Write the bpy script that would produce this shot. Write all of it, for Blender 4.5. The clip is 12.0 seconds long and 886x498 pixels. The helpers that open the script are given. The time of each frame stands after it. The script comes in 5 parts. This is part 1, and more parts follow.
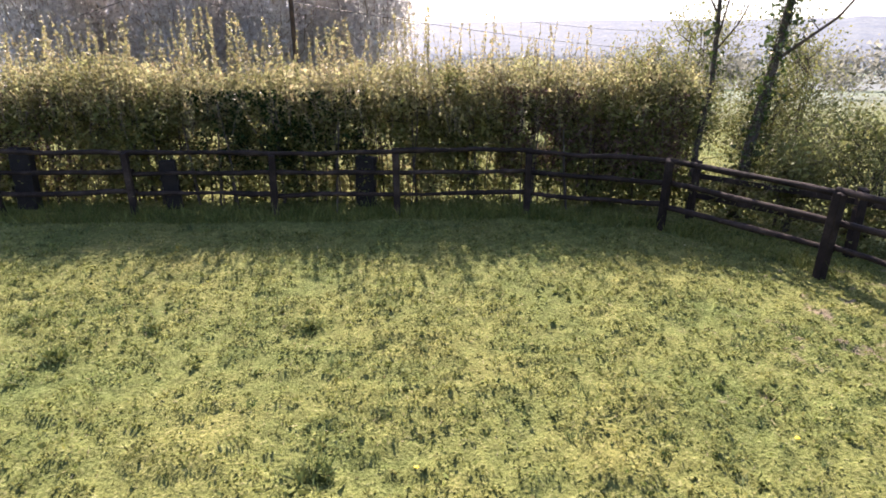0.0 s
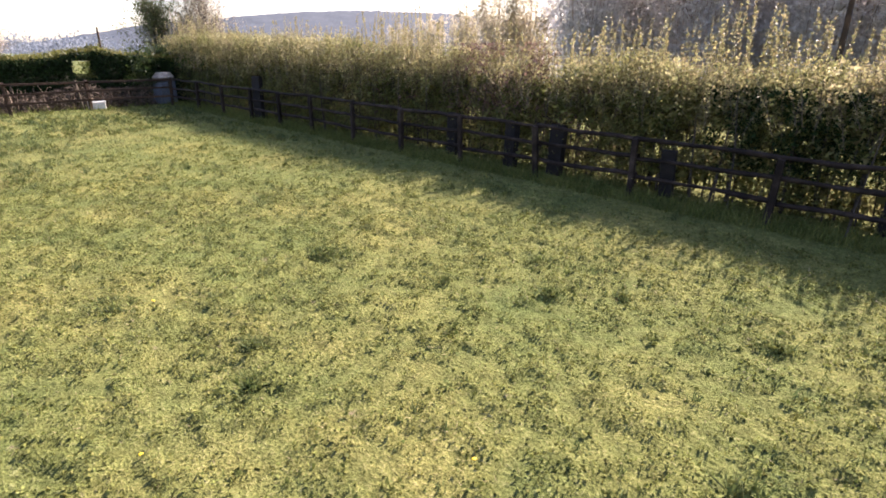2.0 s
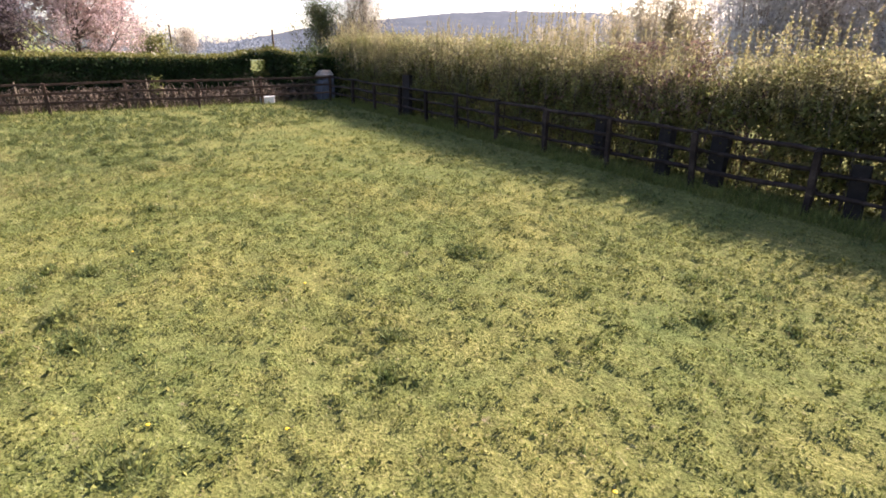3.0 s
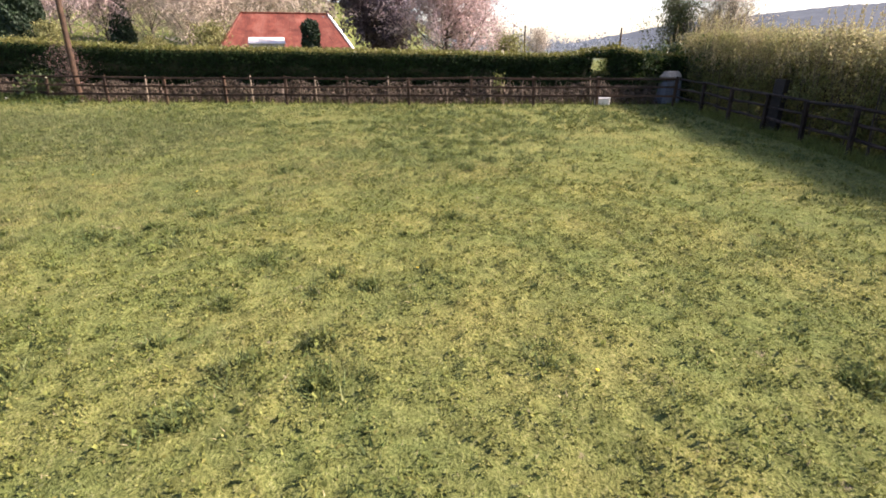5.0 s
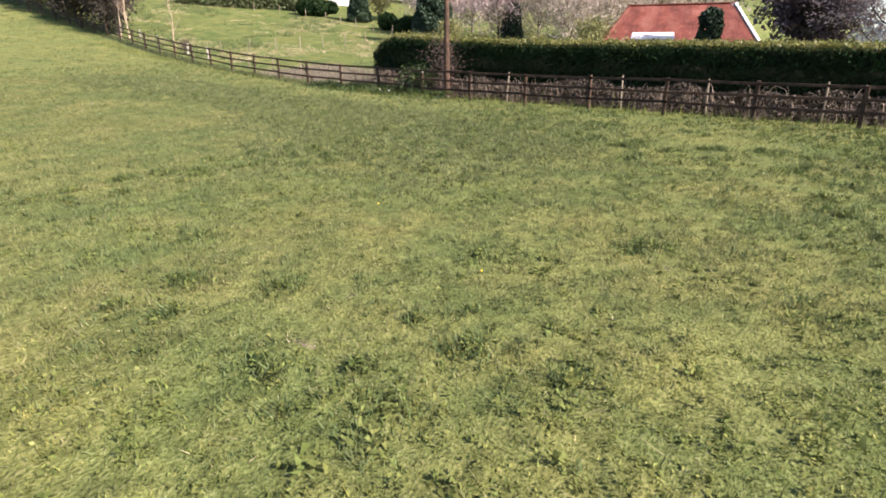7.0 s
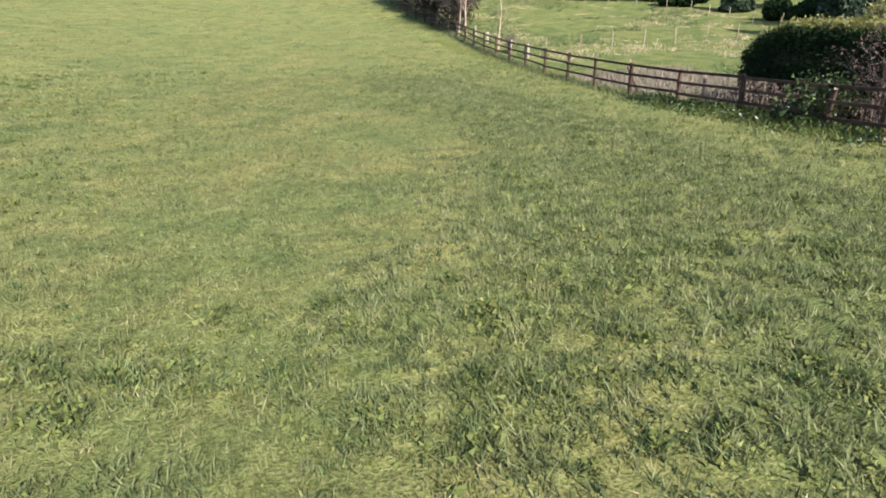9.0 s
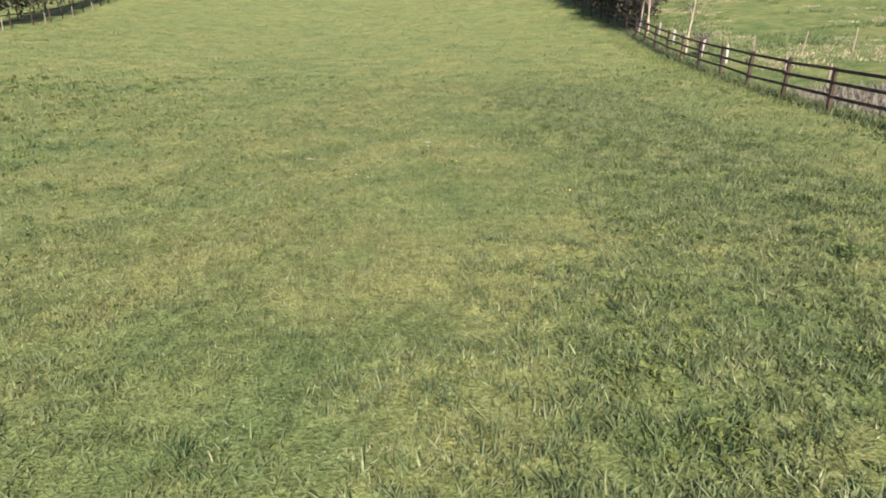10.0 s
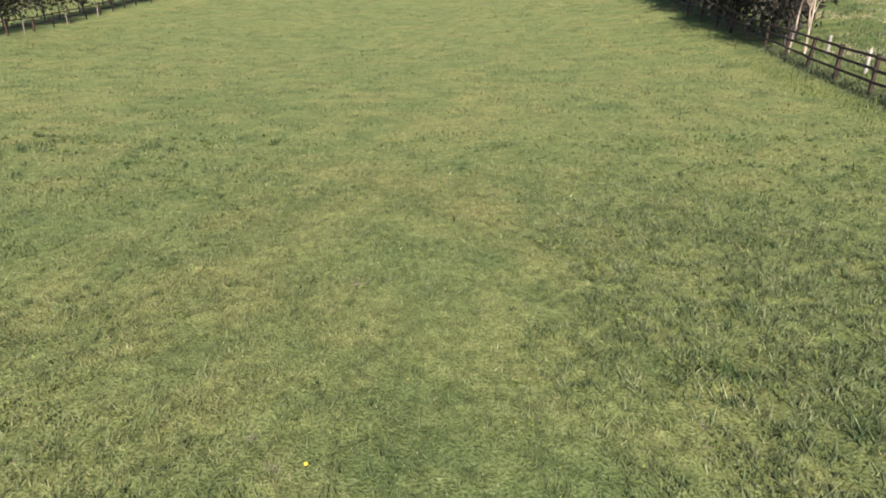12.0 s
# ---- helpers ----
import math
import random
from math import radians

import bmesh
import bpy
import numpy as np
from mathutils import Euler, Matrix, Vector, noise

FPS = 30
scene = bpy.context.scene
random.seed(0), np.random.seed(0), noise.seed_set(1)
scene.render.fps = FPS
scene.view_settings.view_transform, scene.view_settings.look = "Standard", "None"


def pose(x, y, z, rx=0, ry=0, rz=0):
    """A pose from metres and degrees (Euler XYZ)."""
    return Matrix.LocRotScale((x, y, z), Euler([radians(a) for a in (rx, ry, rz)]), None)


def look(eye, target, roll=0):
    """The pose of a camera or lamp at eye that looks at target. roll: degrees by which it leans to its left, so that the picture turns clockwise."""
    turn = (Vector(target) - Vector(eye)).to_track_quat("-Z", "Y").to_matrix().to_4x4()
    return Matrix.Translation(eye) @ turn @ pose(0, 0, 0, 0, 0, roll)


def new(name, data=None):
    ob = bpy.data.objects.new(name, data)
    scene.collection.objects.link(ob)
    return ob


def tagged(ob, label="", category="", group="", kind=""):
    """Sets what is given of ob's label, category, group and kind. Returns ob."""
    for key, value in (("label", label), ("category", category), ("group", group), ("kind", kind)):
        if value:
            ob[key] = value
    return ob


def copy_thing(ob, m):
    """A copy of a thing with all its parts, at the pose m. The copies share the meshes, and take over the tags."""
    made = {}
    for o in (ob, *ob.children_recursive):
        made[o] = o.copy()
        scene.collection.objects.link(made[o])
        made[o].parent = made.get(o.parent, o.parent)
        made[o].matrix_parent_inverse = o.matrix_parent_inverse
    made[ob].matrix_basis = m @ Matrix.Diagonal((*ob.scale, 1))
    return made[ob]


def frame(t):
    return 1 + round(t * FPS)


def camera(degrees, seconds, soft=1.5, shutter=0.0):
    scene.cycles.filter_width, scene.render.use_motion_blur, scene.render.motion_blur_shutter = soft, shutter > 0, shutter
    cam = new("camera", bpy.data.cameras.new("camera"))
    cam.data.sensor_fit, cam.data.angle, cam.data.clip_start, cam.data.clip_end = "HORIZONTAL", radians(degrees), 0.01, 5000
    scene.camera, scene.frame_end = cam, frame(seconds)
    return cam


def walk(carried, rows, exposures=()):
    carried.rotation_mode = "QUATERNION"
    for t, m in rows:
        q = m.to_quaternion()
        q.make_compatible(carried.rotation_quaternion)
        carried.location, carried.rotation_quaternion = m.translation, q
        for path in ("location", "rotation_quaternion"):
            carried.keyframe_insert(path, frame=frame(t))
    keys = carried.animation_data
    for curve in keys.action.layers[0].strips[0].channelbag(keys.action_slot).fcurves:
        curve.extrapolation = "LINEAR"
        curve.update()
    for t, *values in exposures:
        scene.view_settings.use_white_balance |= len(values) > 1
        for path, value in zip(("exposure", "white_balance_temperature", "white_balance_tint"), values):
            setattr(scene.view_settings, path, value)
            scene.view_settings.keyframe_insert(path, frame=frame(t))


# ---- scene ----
cam = camera(77.97, 12.0, soft=1.75)
PATH = [
    (0.0, 0.000, 0.000, 2.999, 70.63, -2.67),
    (0.2, 0.024, -0.077, 3.007, 70.46, 6.17),
    (0.3, 0.009, -0.095, 3.010, 70.41, 10.58),
    (0.5, -0.054, -0.107, 3.009, 70.31, 19.51),
    (0.7, -0.104, -0.118, 3.001, 70.25, 27.17),
    (1.0, -0.091, -0.188, 3.004, 70.22, 27.73),
    (1.2, -0.091, -0.222, 3.014, 70.17, 27.76),
    (1.5, -0.109, -0.268, 3.029, 70.12, 29.06),
    (1.7, -0.142, -0.310, 3.029, 70.06, 35.36),
    (1.8, -0.170, -0.323, 3.032, 69.99, 38.96),
    (2.0, -0.144, -0.356, 3.041, 69.95, 45.46),
    (2.2, -0.167, -0.384, 3.044, 69.95, 50.82),
    (2.3, -0.183, -0.397, 3.043, 69.90, 53.01),
    (2.5, -0.222, -0.419, 3.038, 69.89, 57.17),
    (2.7, -0.275, -0.430, 3.029, 69.96, 58.03),
    (4.3, -1.511, 0.138, 2.956, 70.04, 77.27),
    (4.5, -1.788, 0.162, 2.948, 70.05, 80.55),
    (4.7, -2.084, 0.162, 2.944, 69.92, 87.74),
    (5.0, -2.561, 0.160, 2.941, 69.97, 92.65),
    (5.2, -2.883, 0.156, 2.931, 69.94, 97.67),
    (5.3, -3.054, 0.140, 2.924, 69.89, 100.70),
    (5.5, -3.432, 0.073, 2.906, 69.83, 104.12),
    (5.7, -3.898, -0.036, 2.883, 69.83, 105.73),
    (6.0, -4.736, -0.286, 2.842, 69.92, 107.97),
    (6.2, -5.369, -0.507, 2.815, 69.97, 107.88),
    (6.5, -6.431, -0.936, 2.773, 69.97, 112.81),
    (6.6, -6.818, -1.107, 2.758, 69.97, 115.90),
    (6.7, -7.211, -1.297, 2.743, 69.94, 119.14),
    (6.8, -7.603, -1.508, 2.725, 69.92, 122.53),
    (7.0, -8.385, -1.985, 2.689, 69.97, 128.94),
    (7.2, -9.185, -2.488, 2.659, 70.01, 131.82),
    (8.8, -15.132, -8.409, 2.682, 69.70, 158.48),
    (9.0, -15.839, -9.378, 2.677, 69.72, 163.46),
    (9.5, -17.394, -12.084, 2.675, 69.66, 174.83),
    (10.0, -18.568, -15.125, 2.801, 69.66, 181.25),
    (10.5, -19.305, -18.386, 3.034, 69.72, 183.67),
    (11.0, -19.685, -21.864, 3.321, 69.76, 186.45),
    (11.5, -19.690, -25.569, 3.602, 69.76, 187.10),
    (12.0, -19.369, -29.385, 3.975, 69.66, 187.97),
]
walk(cam, [(t, pose(x, y, z, rx, 0, rz)) for t, x, y, z, rx, rz in PATH],
     exposures=[(0.0, 1.98, 6550, 30), (2.7, 1.82, 6700, 31), (4.5, 1.68, 6800, 29.5), (7.0, 1.55, 6300, 23), (9.0, 1.45, 5900, 19.5), (10.5, 1.27, 5900, 19), (12.0, 1.13, 5900, 18.5)])

# ---------------------------------------------------------------- light
SUN_YAW, SUN_UP = 6.0, 38.0
to_sun = Vector((-math.sin(radians(SUN_YAW)) * math.cos(radians(SUN_UP)),
                 math.cos(radians(SUN_YAW)) * math.cos(radians(SUN_UP)), math.sin(radians(SUN_UP))))
world = bpy.data.worlds.new("sky")
scene.world = world
world.use_nodes = True
wn = world.node_tree.nodes
sky = wn.new("ShaderNodeTexSky")
sky.sky_type = "NISHITA"
sky.sun_disc = False
sky.sun_elevation = radians(SUN_UP)
sky.sun_rotation = radians(-SUN_YAW)
sky.air_density, sky.dust_density, sky.ozone_density = 1.0, 1.0, 0.9
world.node_tree.links.new(sky.outputs[0], wn["Background"].inputs[0])
wn["Background"].inputs[1].default_value = 0.095
sun = new("sun", bpy.data.lights.new("sun", "SUN"))
sun.data.energy, sun.data.angle, sun.data.color = 4.7, radians(0.53), (1.0, 0.93, 0.80)
sun.matrix_world = look(to_sun * 80, (0, 0, 0))

# ---------------------------------------------------------------- helpers
rng = np.random.default_rng(11)


def mesh_np(name, V, F):
    """A mesh from arrays of corners and of faces that all have as many corners."""
    me = bpy.data.meshes.new(name)
    V, F = np.asarray(V, dtype=np.float32), np.asarray(F, dtype=np.int32)
    me.vertices.add(len(V))
    me.vertices.foreach_set("co", V.ravel())
    me.loops.add(F.size)
    me.loops.foreach_set("vertex_index", F.ravel())
    me.polygons.add(len(F))
    me.polygons.foreach_set("loop_start", np.arange(len(F), dtype=np.int32) * F.shape[1])
    me.update(calc_edges=True)
    return me


def put(name, me, material, parent=None, label="", smooth=False):
    ob = new(name, me)
    if material is not None and not me.materials:
        me.materials.append(material)
    if smooth:
        me.polygons.foreach_set("use_smooth", np.ones(len(me.polygons), dtype=bool))
    if parent is not None:
        ob.parent = parent
    return tagged(ob, label)


def part(name, bm, material, parent, label=""):
    me = bpy.data.meshes.new(name)
    bm.to_mesh(me)
    bm.free()
    return put(name, me, material, parent, label)


def thing(name, x, y, z, label, category, group="", kind="", turn=0.0):
    ob = new(name)
    ob.empty_display_size = 0.3
    ob.matrix_world = pose(x, y, z, 0, 0, turn)
    return tagged(ob, label, category, group, kind)


def box_bm(x0, x1, y0, y1, z0, z1, bevel=0.0):
    bm = bmesh.new()
    bmesh.ops.create_cube(bm, size=1.0)
    for v in bm.verts:
        v.co = ((x0 + x1) / 2 + v.co.x * (x1 - x0), (y0 + y1) / 2 + v.co.y * (y1 - y0), (z0 + z1) / 2 + v.co.z * (z1 - z0))
    if bevel:
        bmesh.ops.bevel(bm, geom=bm.edges[:], offset=bevel, segments=1, affect="EDGES")
    return bm


LATTICE = np.random.default_rng(2).random((256, 256))


def vnoise(x, y, scale, shift=0.0):
    """Smooth random field from 0 to 1; scale: cells for each metre."""
    u, v = np.asarray(x) * scale + shift, np.asarray(y) * scale + shift * 1.7
    i, j = np.floor(u).astype(int), np.floor(v).astype(int)
    f, g = u - i, v - j
    f, g = f * f * (3 - 2 * f), g * g * (3 - 2 * g)
    q = lambda a, b: LATTICE[a & 255, b & 255]
    return (q(i, j) * (1 - f) + q(i + 1, j) * f) * (1 - g) + (q(i, j + 1) * (1 - f) + q(i + 1, j + 1) * f) * g


def smooth01(v):
    v = np.clip(v, 0, 1)
    return v * v * (3 - 2 * v)


def ground(x, y):
    """Height of the land: flat paddock that climbs to the south and, past the far fence, to the south-west."""
    x, y = np.asarray(x, dtype=float), np.asarray(y, dtype=float)
    z = 0.013 * np.clip(-x - 4, 0, 32)
    d = np.clip(-y - 14, 0, 300)
    n = np.minimum(d, 72)
    z = z + (0.00108 + 0.00001 * np.clip(-x - 4, 0, 32)) * n * n + 0.16 * np.clip(d - 72, 0, 220)
    z = z + 0.075 * np.clip(-x - 31, 0, 300) * smooth01((-y - 15) / 30)
    z = z + 0.03 * np.clip(x + 10, 0, 60) * smooth01((d - 21) / 35)
    z = z - 0.03 * np.clip(y - 16, 0, 400) * smooth01((y - 16) / 30)
    bump = 0.050 * (vnoise(x, y, 0.9) - 0.5) + 0.050 * (vnoise(x, y, 2.3, 7.3) - 0.5)
    near = smooth01((x + 33) / 3) * smooth01((9.5 - x) / 3) * smooth01((y + 47) / 9) * smooth01((13 - y) / 3)
    return z + bump * near


def gz(x, y):
    return float(ground(x, y))


def tubes(lines, sides=5):
    """One mesh of tapered tubes; each line is a list of (x, y, z, radius)."""
    V, F, base = [], [], 0
    a = np.arange(sides) * 2 * math.pi / sides
    ca, sa = np.cos(a), np.sin(a)
    for line in lines:
        P = np.asarray(line, dtype=float)
        C, R = P[:, :3], P[:, 3]
        T = np.gradient(C, axis=0)
        T /= np.linalg.norm(T, axis=1)[:, None] + 1e-9
        ref = np.where(np.abs(T[:, 2:3]) > 0.9, np.array([[1.0, 0, 0]]), np.array([[0, 0, 1.0]]))
        A = np.cross(T, ref)
        A /= np.linalg.norm(A, axis=1)[:, None] + 1e-9
        B = np.cross(T, A)
        ring = C[:, None] + R[:, None, None] * (A[:, None] * ca[None, :, None] + B[:, None] * sa[None, :, None])
        V.append(ring.reshape(-1, 3))
        n = len(P)
        i = np.arange(n - 1)[:, None] * sides + np.arange(sides)[None] + base
        j = np.arange(n - 1)[:, None] * sides + (np.arange(sides)[None] + 1) % sides + base
        F.append(np.stack([i, j, j + sides, i + sides], 2).reshape(-1, 4))
        base += n * sides
    return np.concatenate(V), np.concatenate(F)


def leaves(P, size, r, long=1.6, up=0.0, spread=0.35):
    """Pointed three-cornered leaves at the points P; up: how far they are turned to the sky."""
    n = len(P)
    N = r.normal(size=(n, 3))
    N[:, 2] += up * 2
    N /= np.linalg.norm(N, axis=1)[:, None]
    A = np.cross(N, r.normal(size=(n, 3)))
    A /= np.linalg.norm(A, axis=1)[:, None] + 1e-9
    B = np.cross(N, A)
    s = (size * np.exp(spread * r.normal(size=n)))[:, None]
    foot = P - A * s * long * 0.4
    V = np.stack([foot - B * s * 0.52, foot + B * s * 0.52, P + A * s * long * 0.6], 1).reshape(-1, 3)
    return V, np.arange(n * 3).reshape(-1, 3)


# ---------------------------------------------------------------- materials
def make_mat(name, colours, scale=6.0, fine=60.0, rough=0.85, bump=0.3, depth=0.02, island=0.0, hue=0.0, through_light=0.0,
             metal=0.0, random_object=0.0, stretch=(1, 1, 1), gloss=0.3):
    m = bpy.data.materials.new(name)
    m.use_nodes = True
    nt = m.node_tree
    nodes, link = nt.nodes, nt.links.new
    bsdf = nodes["Principled BSDF"]
    geo = nodes.new("ShaderNodeNewGeometry")
    mp = nodes.new("ShaderNodeMapping")
    mp.inputs["Scale"].default_value = stretch
    link(geo.outputs["Position"], mp.inputs["Vector"])
    n1 = nodes.new("ShaderNodeTexNoise")
    n1.inputs["Scale"].default_value, n1.inputs["Detail"].default_value, n1.inputs["Roughness"].default_value = scale, 6, 0.6
    link(mp.outputs[0], n1.inputs["Vector"])
    ramp = nodes.new("ShaderNodeValToRGB")
    e = ramp.color_ramp.elements
    k = len(colours)
    e[0].position, e[1].position = 0.32, 0.68
    e[0].color, e[1].color = (*colours[0], 1), (*colours[-1], 1)
    for i in range(1, k - 1):
        q = e.new(0.32 + 0.36 * i / (k - 1))
        q.color = (*colours[i], 1)
    link(n1.outputs["Fac"], ramp.inputs[0])
    n2 = nodes.new("ShaderNodeTexNoise")
    n2.inputs["Scale"].default_value, n2.inputs["Detail"].default_value = fine, 4
    link(mp.outputs[0], n2.inputs["Vector"])
    hsv = nodes.new("ShaderNodeHueSaturation")
    link(ramp.outputs[0], hsv.inputs["Color"])
    v = nodes.new("ShaderNodeMapRange")
    v.inputs[1].default_value, v.inputs[2].default_value, v.inputs[3].default_value, v.inputs[4].default_value = 0.3, 0.7, 0.72, 1.25
    link(n2.outputs["Fac"], v.inputs[0])
    value = v.outputs[0]
    source = None
    if island:
        source = geo.outputs["Random Per Island"]
    elif random_object:
        info = nodes.new("ShaderNodeObjectInfo")
        source = info.outputs["Random"]
    if source is not None:
        amount = island or random_object
        w = nodes.new("ShaderNodeMapRange")
        w.inputs[3].default_value, w.inputs[4].default_value = 1 - amount, 1 + amount
        link(source, w.inputs[0])
        mul = nodes.new("ShaderNodeMath")
        mul.operation = "MULTIPLY"
        link(value, mul.inputs[0])
        link(w.outputs[0], mul.inputs[1])
        value = mul.outputs[0]
        if hue:
            white = nodes.new("ShaderNodeTexWhiteNoise")
            white.noise_dimensions = "1D"
            link(source, white.inputs["W"])
            h = nodes.new("ShaderNodeMapRange")
            h.inputs[3].default_value, h.inputs[4].default_value = 0.5 - hue, 0.5 + hue
            link(white.outputs["Value"], h.inputs[0])
            link(h.outputs[0], hsv.inputs["Hue"])
    link(value, hsv.inputs["Value"])
    link(hsv.outputs[0], bsdf.inputs["Base Color"])
    bsdf.inputs["Roughness"].default_value = rough
    bsdf.inputs["Metallic"].default_value = metal
    bsdf.inputs["Specular IOR Level"].default_value = gloss
    if bump:
        b = nodes.new("ShaderNodeBump")
        b.inputs["Strength"].default_value, b.inputs["Distance"].default_value = bump, depth
        link(n2.outputs["Fac"], b.inputs["Height"])
        link(b.outputs[0], bsdf.inputs["Normal"])
    if through_light:
        tr = nodes.new("ShaderNodeBsdfTranslucent")
        link(hsv.outputs[0], tr.inputs["Color"])
        mix = nodes.new("ShaderNodeMixShader")
        mix.inputs[0].default_value = through_light
        link(bsdf.outputs[0], mix.inputs[1])
        link(tr.outputs[0], mix.inputs[2])
        link(mix.outputs[0], nodes["Material Output"].inputs[0])
    return m


def drift(m, colour):
    """Wide drifts of lusher and drier grass laid over a colour."""
    nodes, link = m.node_tree.nodes, m.node_tree.links.new
    geo = [n for n in nodes if n.bl_idname == "ShaderNodeNewGeometry"][0]
    big = nodes.new("ShaderNodeTexNoise")
    big.inputs["Scale"].default_value, big.inputs["Detail"].default_value, big.inputs["Roughness"].default_value = 0.30, 6, 0.62
    link(geo.outputs["Position"], big.inputs["Vector"])
    ramp = nodes.new("ShaderNodeValToRGB")
    ramp.color_ramp.elements[0].position, ramp.color_ramp.elements[1].position = 0.40, 0.62
    ramp.color_ramp.elements[0].color, ramp.color_ramp.elements[1].color = (0.87, 0.95, 0.88, 1), (1.08, 1.04, 0.99, 1)
    link(big.outputs["Fac"], ramp.inputs[0])
    mul = nodes.new("ShaderNodeMix")
    mul.data_type, mul.blend_type = "RGBA", "MULTIPLY"
    mul.inputs[0].default_value = 1.0
    link(colour, mul.inputs[6])
    link(ramp.outputs[0], mul.inputs[7])
    # hand-sized to stride-sized patches of dead and of fresh growth
    mid = nodes.new("ShaderNodeTexNoise")
    mid.inputs["Scale"].default_value, mid.inputs["Detail"].default_value, mid.inputs["Roughness"].default_value = 0.9, 7, 0.66
    link(geo.outputs["Position"], mid.inputs["Vector"])
    tone = nodes.new("ShaderNodeValToRGB")
    tone.color_ramp.elements[0].position, tone.color_ramp.elements[1].position = 0.38, 0.62
    tone.color_ramp.elements[0].color, tone.color_ramp.elements[1].color = (0.76, 0.84, 0.81, 1), (1.16, 1.12, 1.09, 1)
    link(mid.outputs["Fac"], tone.inputs[0])
    both = nodes.new("ShaderNodeMix")
    both.data_type, both.blend_type = "RGBA", "MULTIPLY"
    both.inputs[0].default_value = 1.0
    link(mul.outputs[2], both.inputs[6])
    link(tone.outputs[0], both.inputs[7])
    return both


def blade_mat(name="grass_blade", vary=0.5, colours=((0.088, 0.106, 0.028), (0.174, 0.182, 0.050), (0.262, 0.256, 0.094))):
    m = make_mat(name, colours, scale=7.0, fine=13, rough=0.8, gloss=0.12, bump=0, island=vary, hue=0.025, through_light=0.42)
    nodes, link = m.node_tree.nodes, m.node_tree.links.new
    hsv = [n for n in nodes if n.bl_idname == "ShaderNodeHueSaturation"][0]
    mul = drift(m, hsv.outputs[0])
    link(mul.outputs[2], nodes["Principled BSDF"].inputs["Base Color"])
    link(mul.outputs[2], [n for n in nodes if n.bl_idname == "ShaderNodeBsdfTranslucent"][0].inputs["Color"])
    return m


def turf_mat():
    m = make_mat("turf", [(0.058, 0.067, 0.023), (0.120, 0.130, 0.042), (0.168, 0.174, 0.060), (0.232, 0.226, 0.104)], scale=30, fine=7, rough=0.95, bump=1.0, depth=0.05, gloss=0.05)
    # One noise sets relief and colour: hollows darkened as thatch and painted-in shade
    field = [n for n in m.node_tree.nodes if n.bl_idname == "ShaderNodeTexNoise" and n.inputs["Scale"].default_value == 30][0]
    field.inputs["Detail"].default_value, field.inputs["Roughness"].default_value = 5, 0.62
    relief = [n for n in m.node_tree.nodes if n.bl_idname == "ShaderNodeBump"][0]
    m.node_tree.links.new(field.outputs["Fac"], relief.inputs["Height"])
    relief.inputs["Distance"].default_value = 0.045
    nt = m.node_tree
    nodes, link = nt.nodes, nt.links.new
    geo = [n for n in nodes if n.bl_idname == "ShaderNodeNewGeometry"][0]
    hsv = [n for n in nodes if n.bl_idname == "ShaderNodeHueSaturation"][0]
    bsdf = nodes["Principled BSDF"]
    mul = drift(m, hsv.outputs[0])
    # bare, trodden soil in small patches
    soil = nodes.new("ShaderNodeTexNoise")
    soil.inputs["Scale"].default_value, soil.inputs["Detail"].default_value, soil.inputs["Roughness"].default_value = 2.3, 7, 0.7
    link(geo.outputs["Position"], soil.inputs["Vector"])
    mask = nodes.new("ShaderNodeValToRGB")
    mask.color_ramp.elements[0].position, mask.color_ramp.elements[1].position = 0.655, 0.74
    link(soil.outputs["Fac"], mask.inputs[0])
    far = nodes.new("ShaderNodeVectorMath")
    far.operation = "DISTANCE"
    far.inputs[1].default_value = (6.6, 4.4, 0.0)
    link(geo.outputs["Position"], far.inputs[0])
    worn = nodes.new("ShaderNodeMapRange")
    worn.inputs[1].default_value, worn.inputs[2].default_value, worn.inputs[3].default_value, worn.inputs[4].default_value = 0.8, 4.2, 0.17, 0.0
    link(far.outputs["Value"], worn.inputs[0])
    add = nodes.new("ShaderNodeMath")
    link(soil.outputs["Fac"], add.inputs[0])
    link(worn.outputs[0], add.inputs[1])
    link(add.outputs[0], mask.inputs[0])
    mix = nodes.new("ShaderNodeMix")
    mix.data_type = "RGBA"
    link(mask.outputs[0], mix.inputs[0])
    link(mul.outputs[2], mix.inputs[6])
    mix.inputs[7].default_value = (0.215, 0.172, 0.118, 1)
    # valley haze put into the ground colour: greyer with distance, in field patches
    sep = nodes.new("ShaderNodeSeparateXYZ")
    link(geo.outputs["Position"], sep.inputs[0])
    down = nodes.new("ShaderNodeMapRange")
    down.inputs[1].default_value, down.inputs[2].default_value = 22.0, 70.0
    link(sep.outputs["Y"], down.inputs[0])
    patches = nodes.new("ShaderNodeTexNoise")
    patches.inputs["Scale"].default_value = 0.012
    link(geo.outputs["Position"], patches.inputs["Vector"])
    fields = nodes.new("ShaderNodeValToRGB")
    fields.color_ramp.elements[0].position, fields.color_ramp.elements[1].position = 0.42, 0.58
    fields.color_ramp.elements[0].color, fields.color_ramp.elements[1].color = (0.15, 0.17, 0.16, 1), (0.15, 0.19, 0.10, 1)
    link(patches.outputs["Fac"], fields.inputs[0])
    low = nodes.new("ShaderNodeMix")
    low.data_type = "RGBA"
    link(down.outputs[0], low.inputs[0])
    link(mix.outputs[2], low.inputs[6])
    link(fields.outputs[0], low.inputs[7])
    # rough tussocky grazing past the west rails
    out = nodes.new("ShaderNodeMapRange")
    out.inputs[1].default_value, out.inputs[2].default_value = -30.7, -31.5
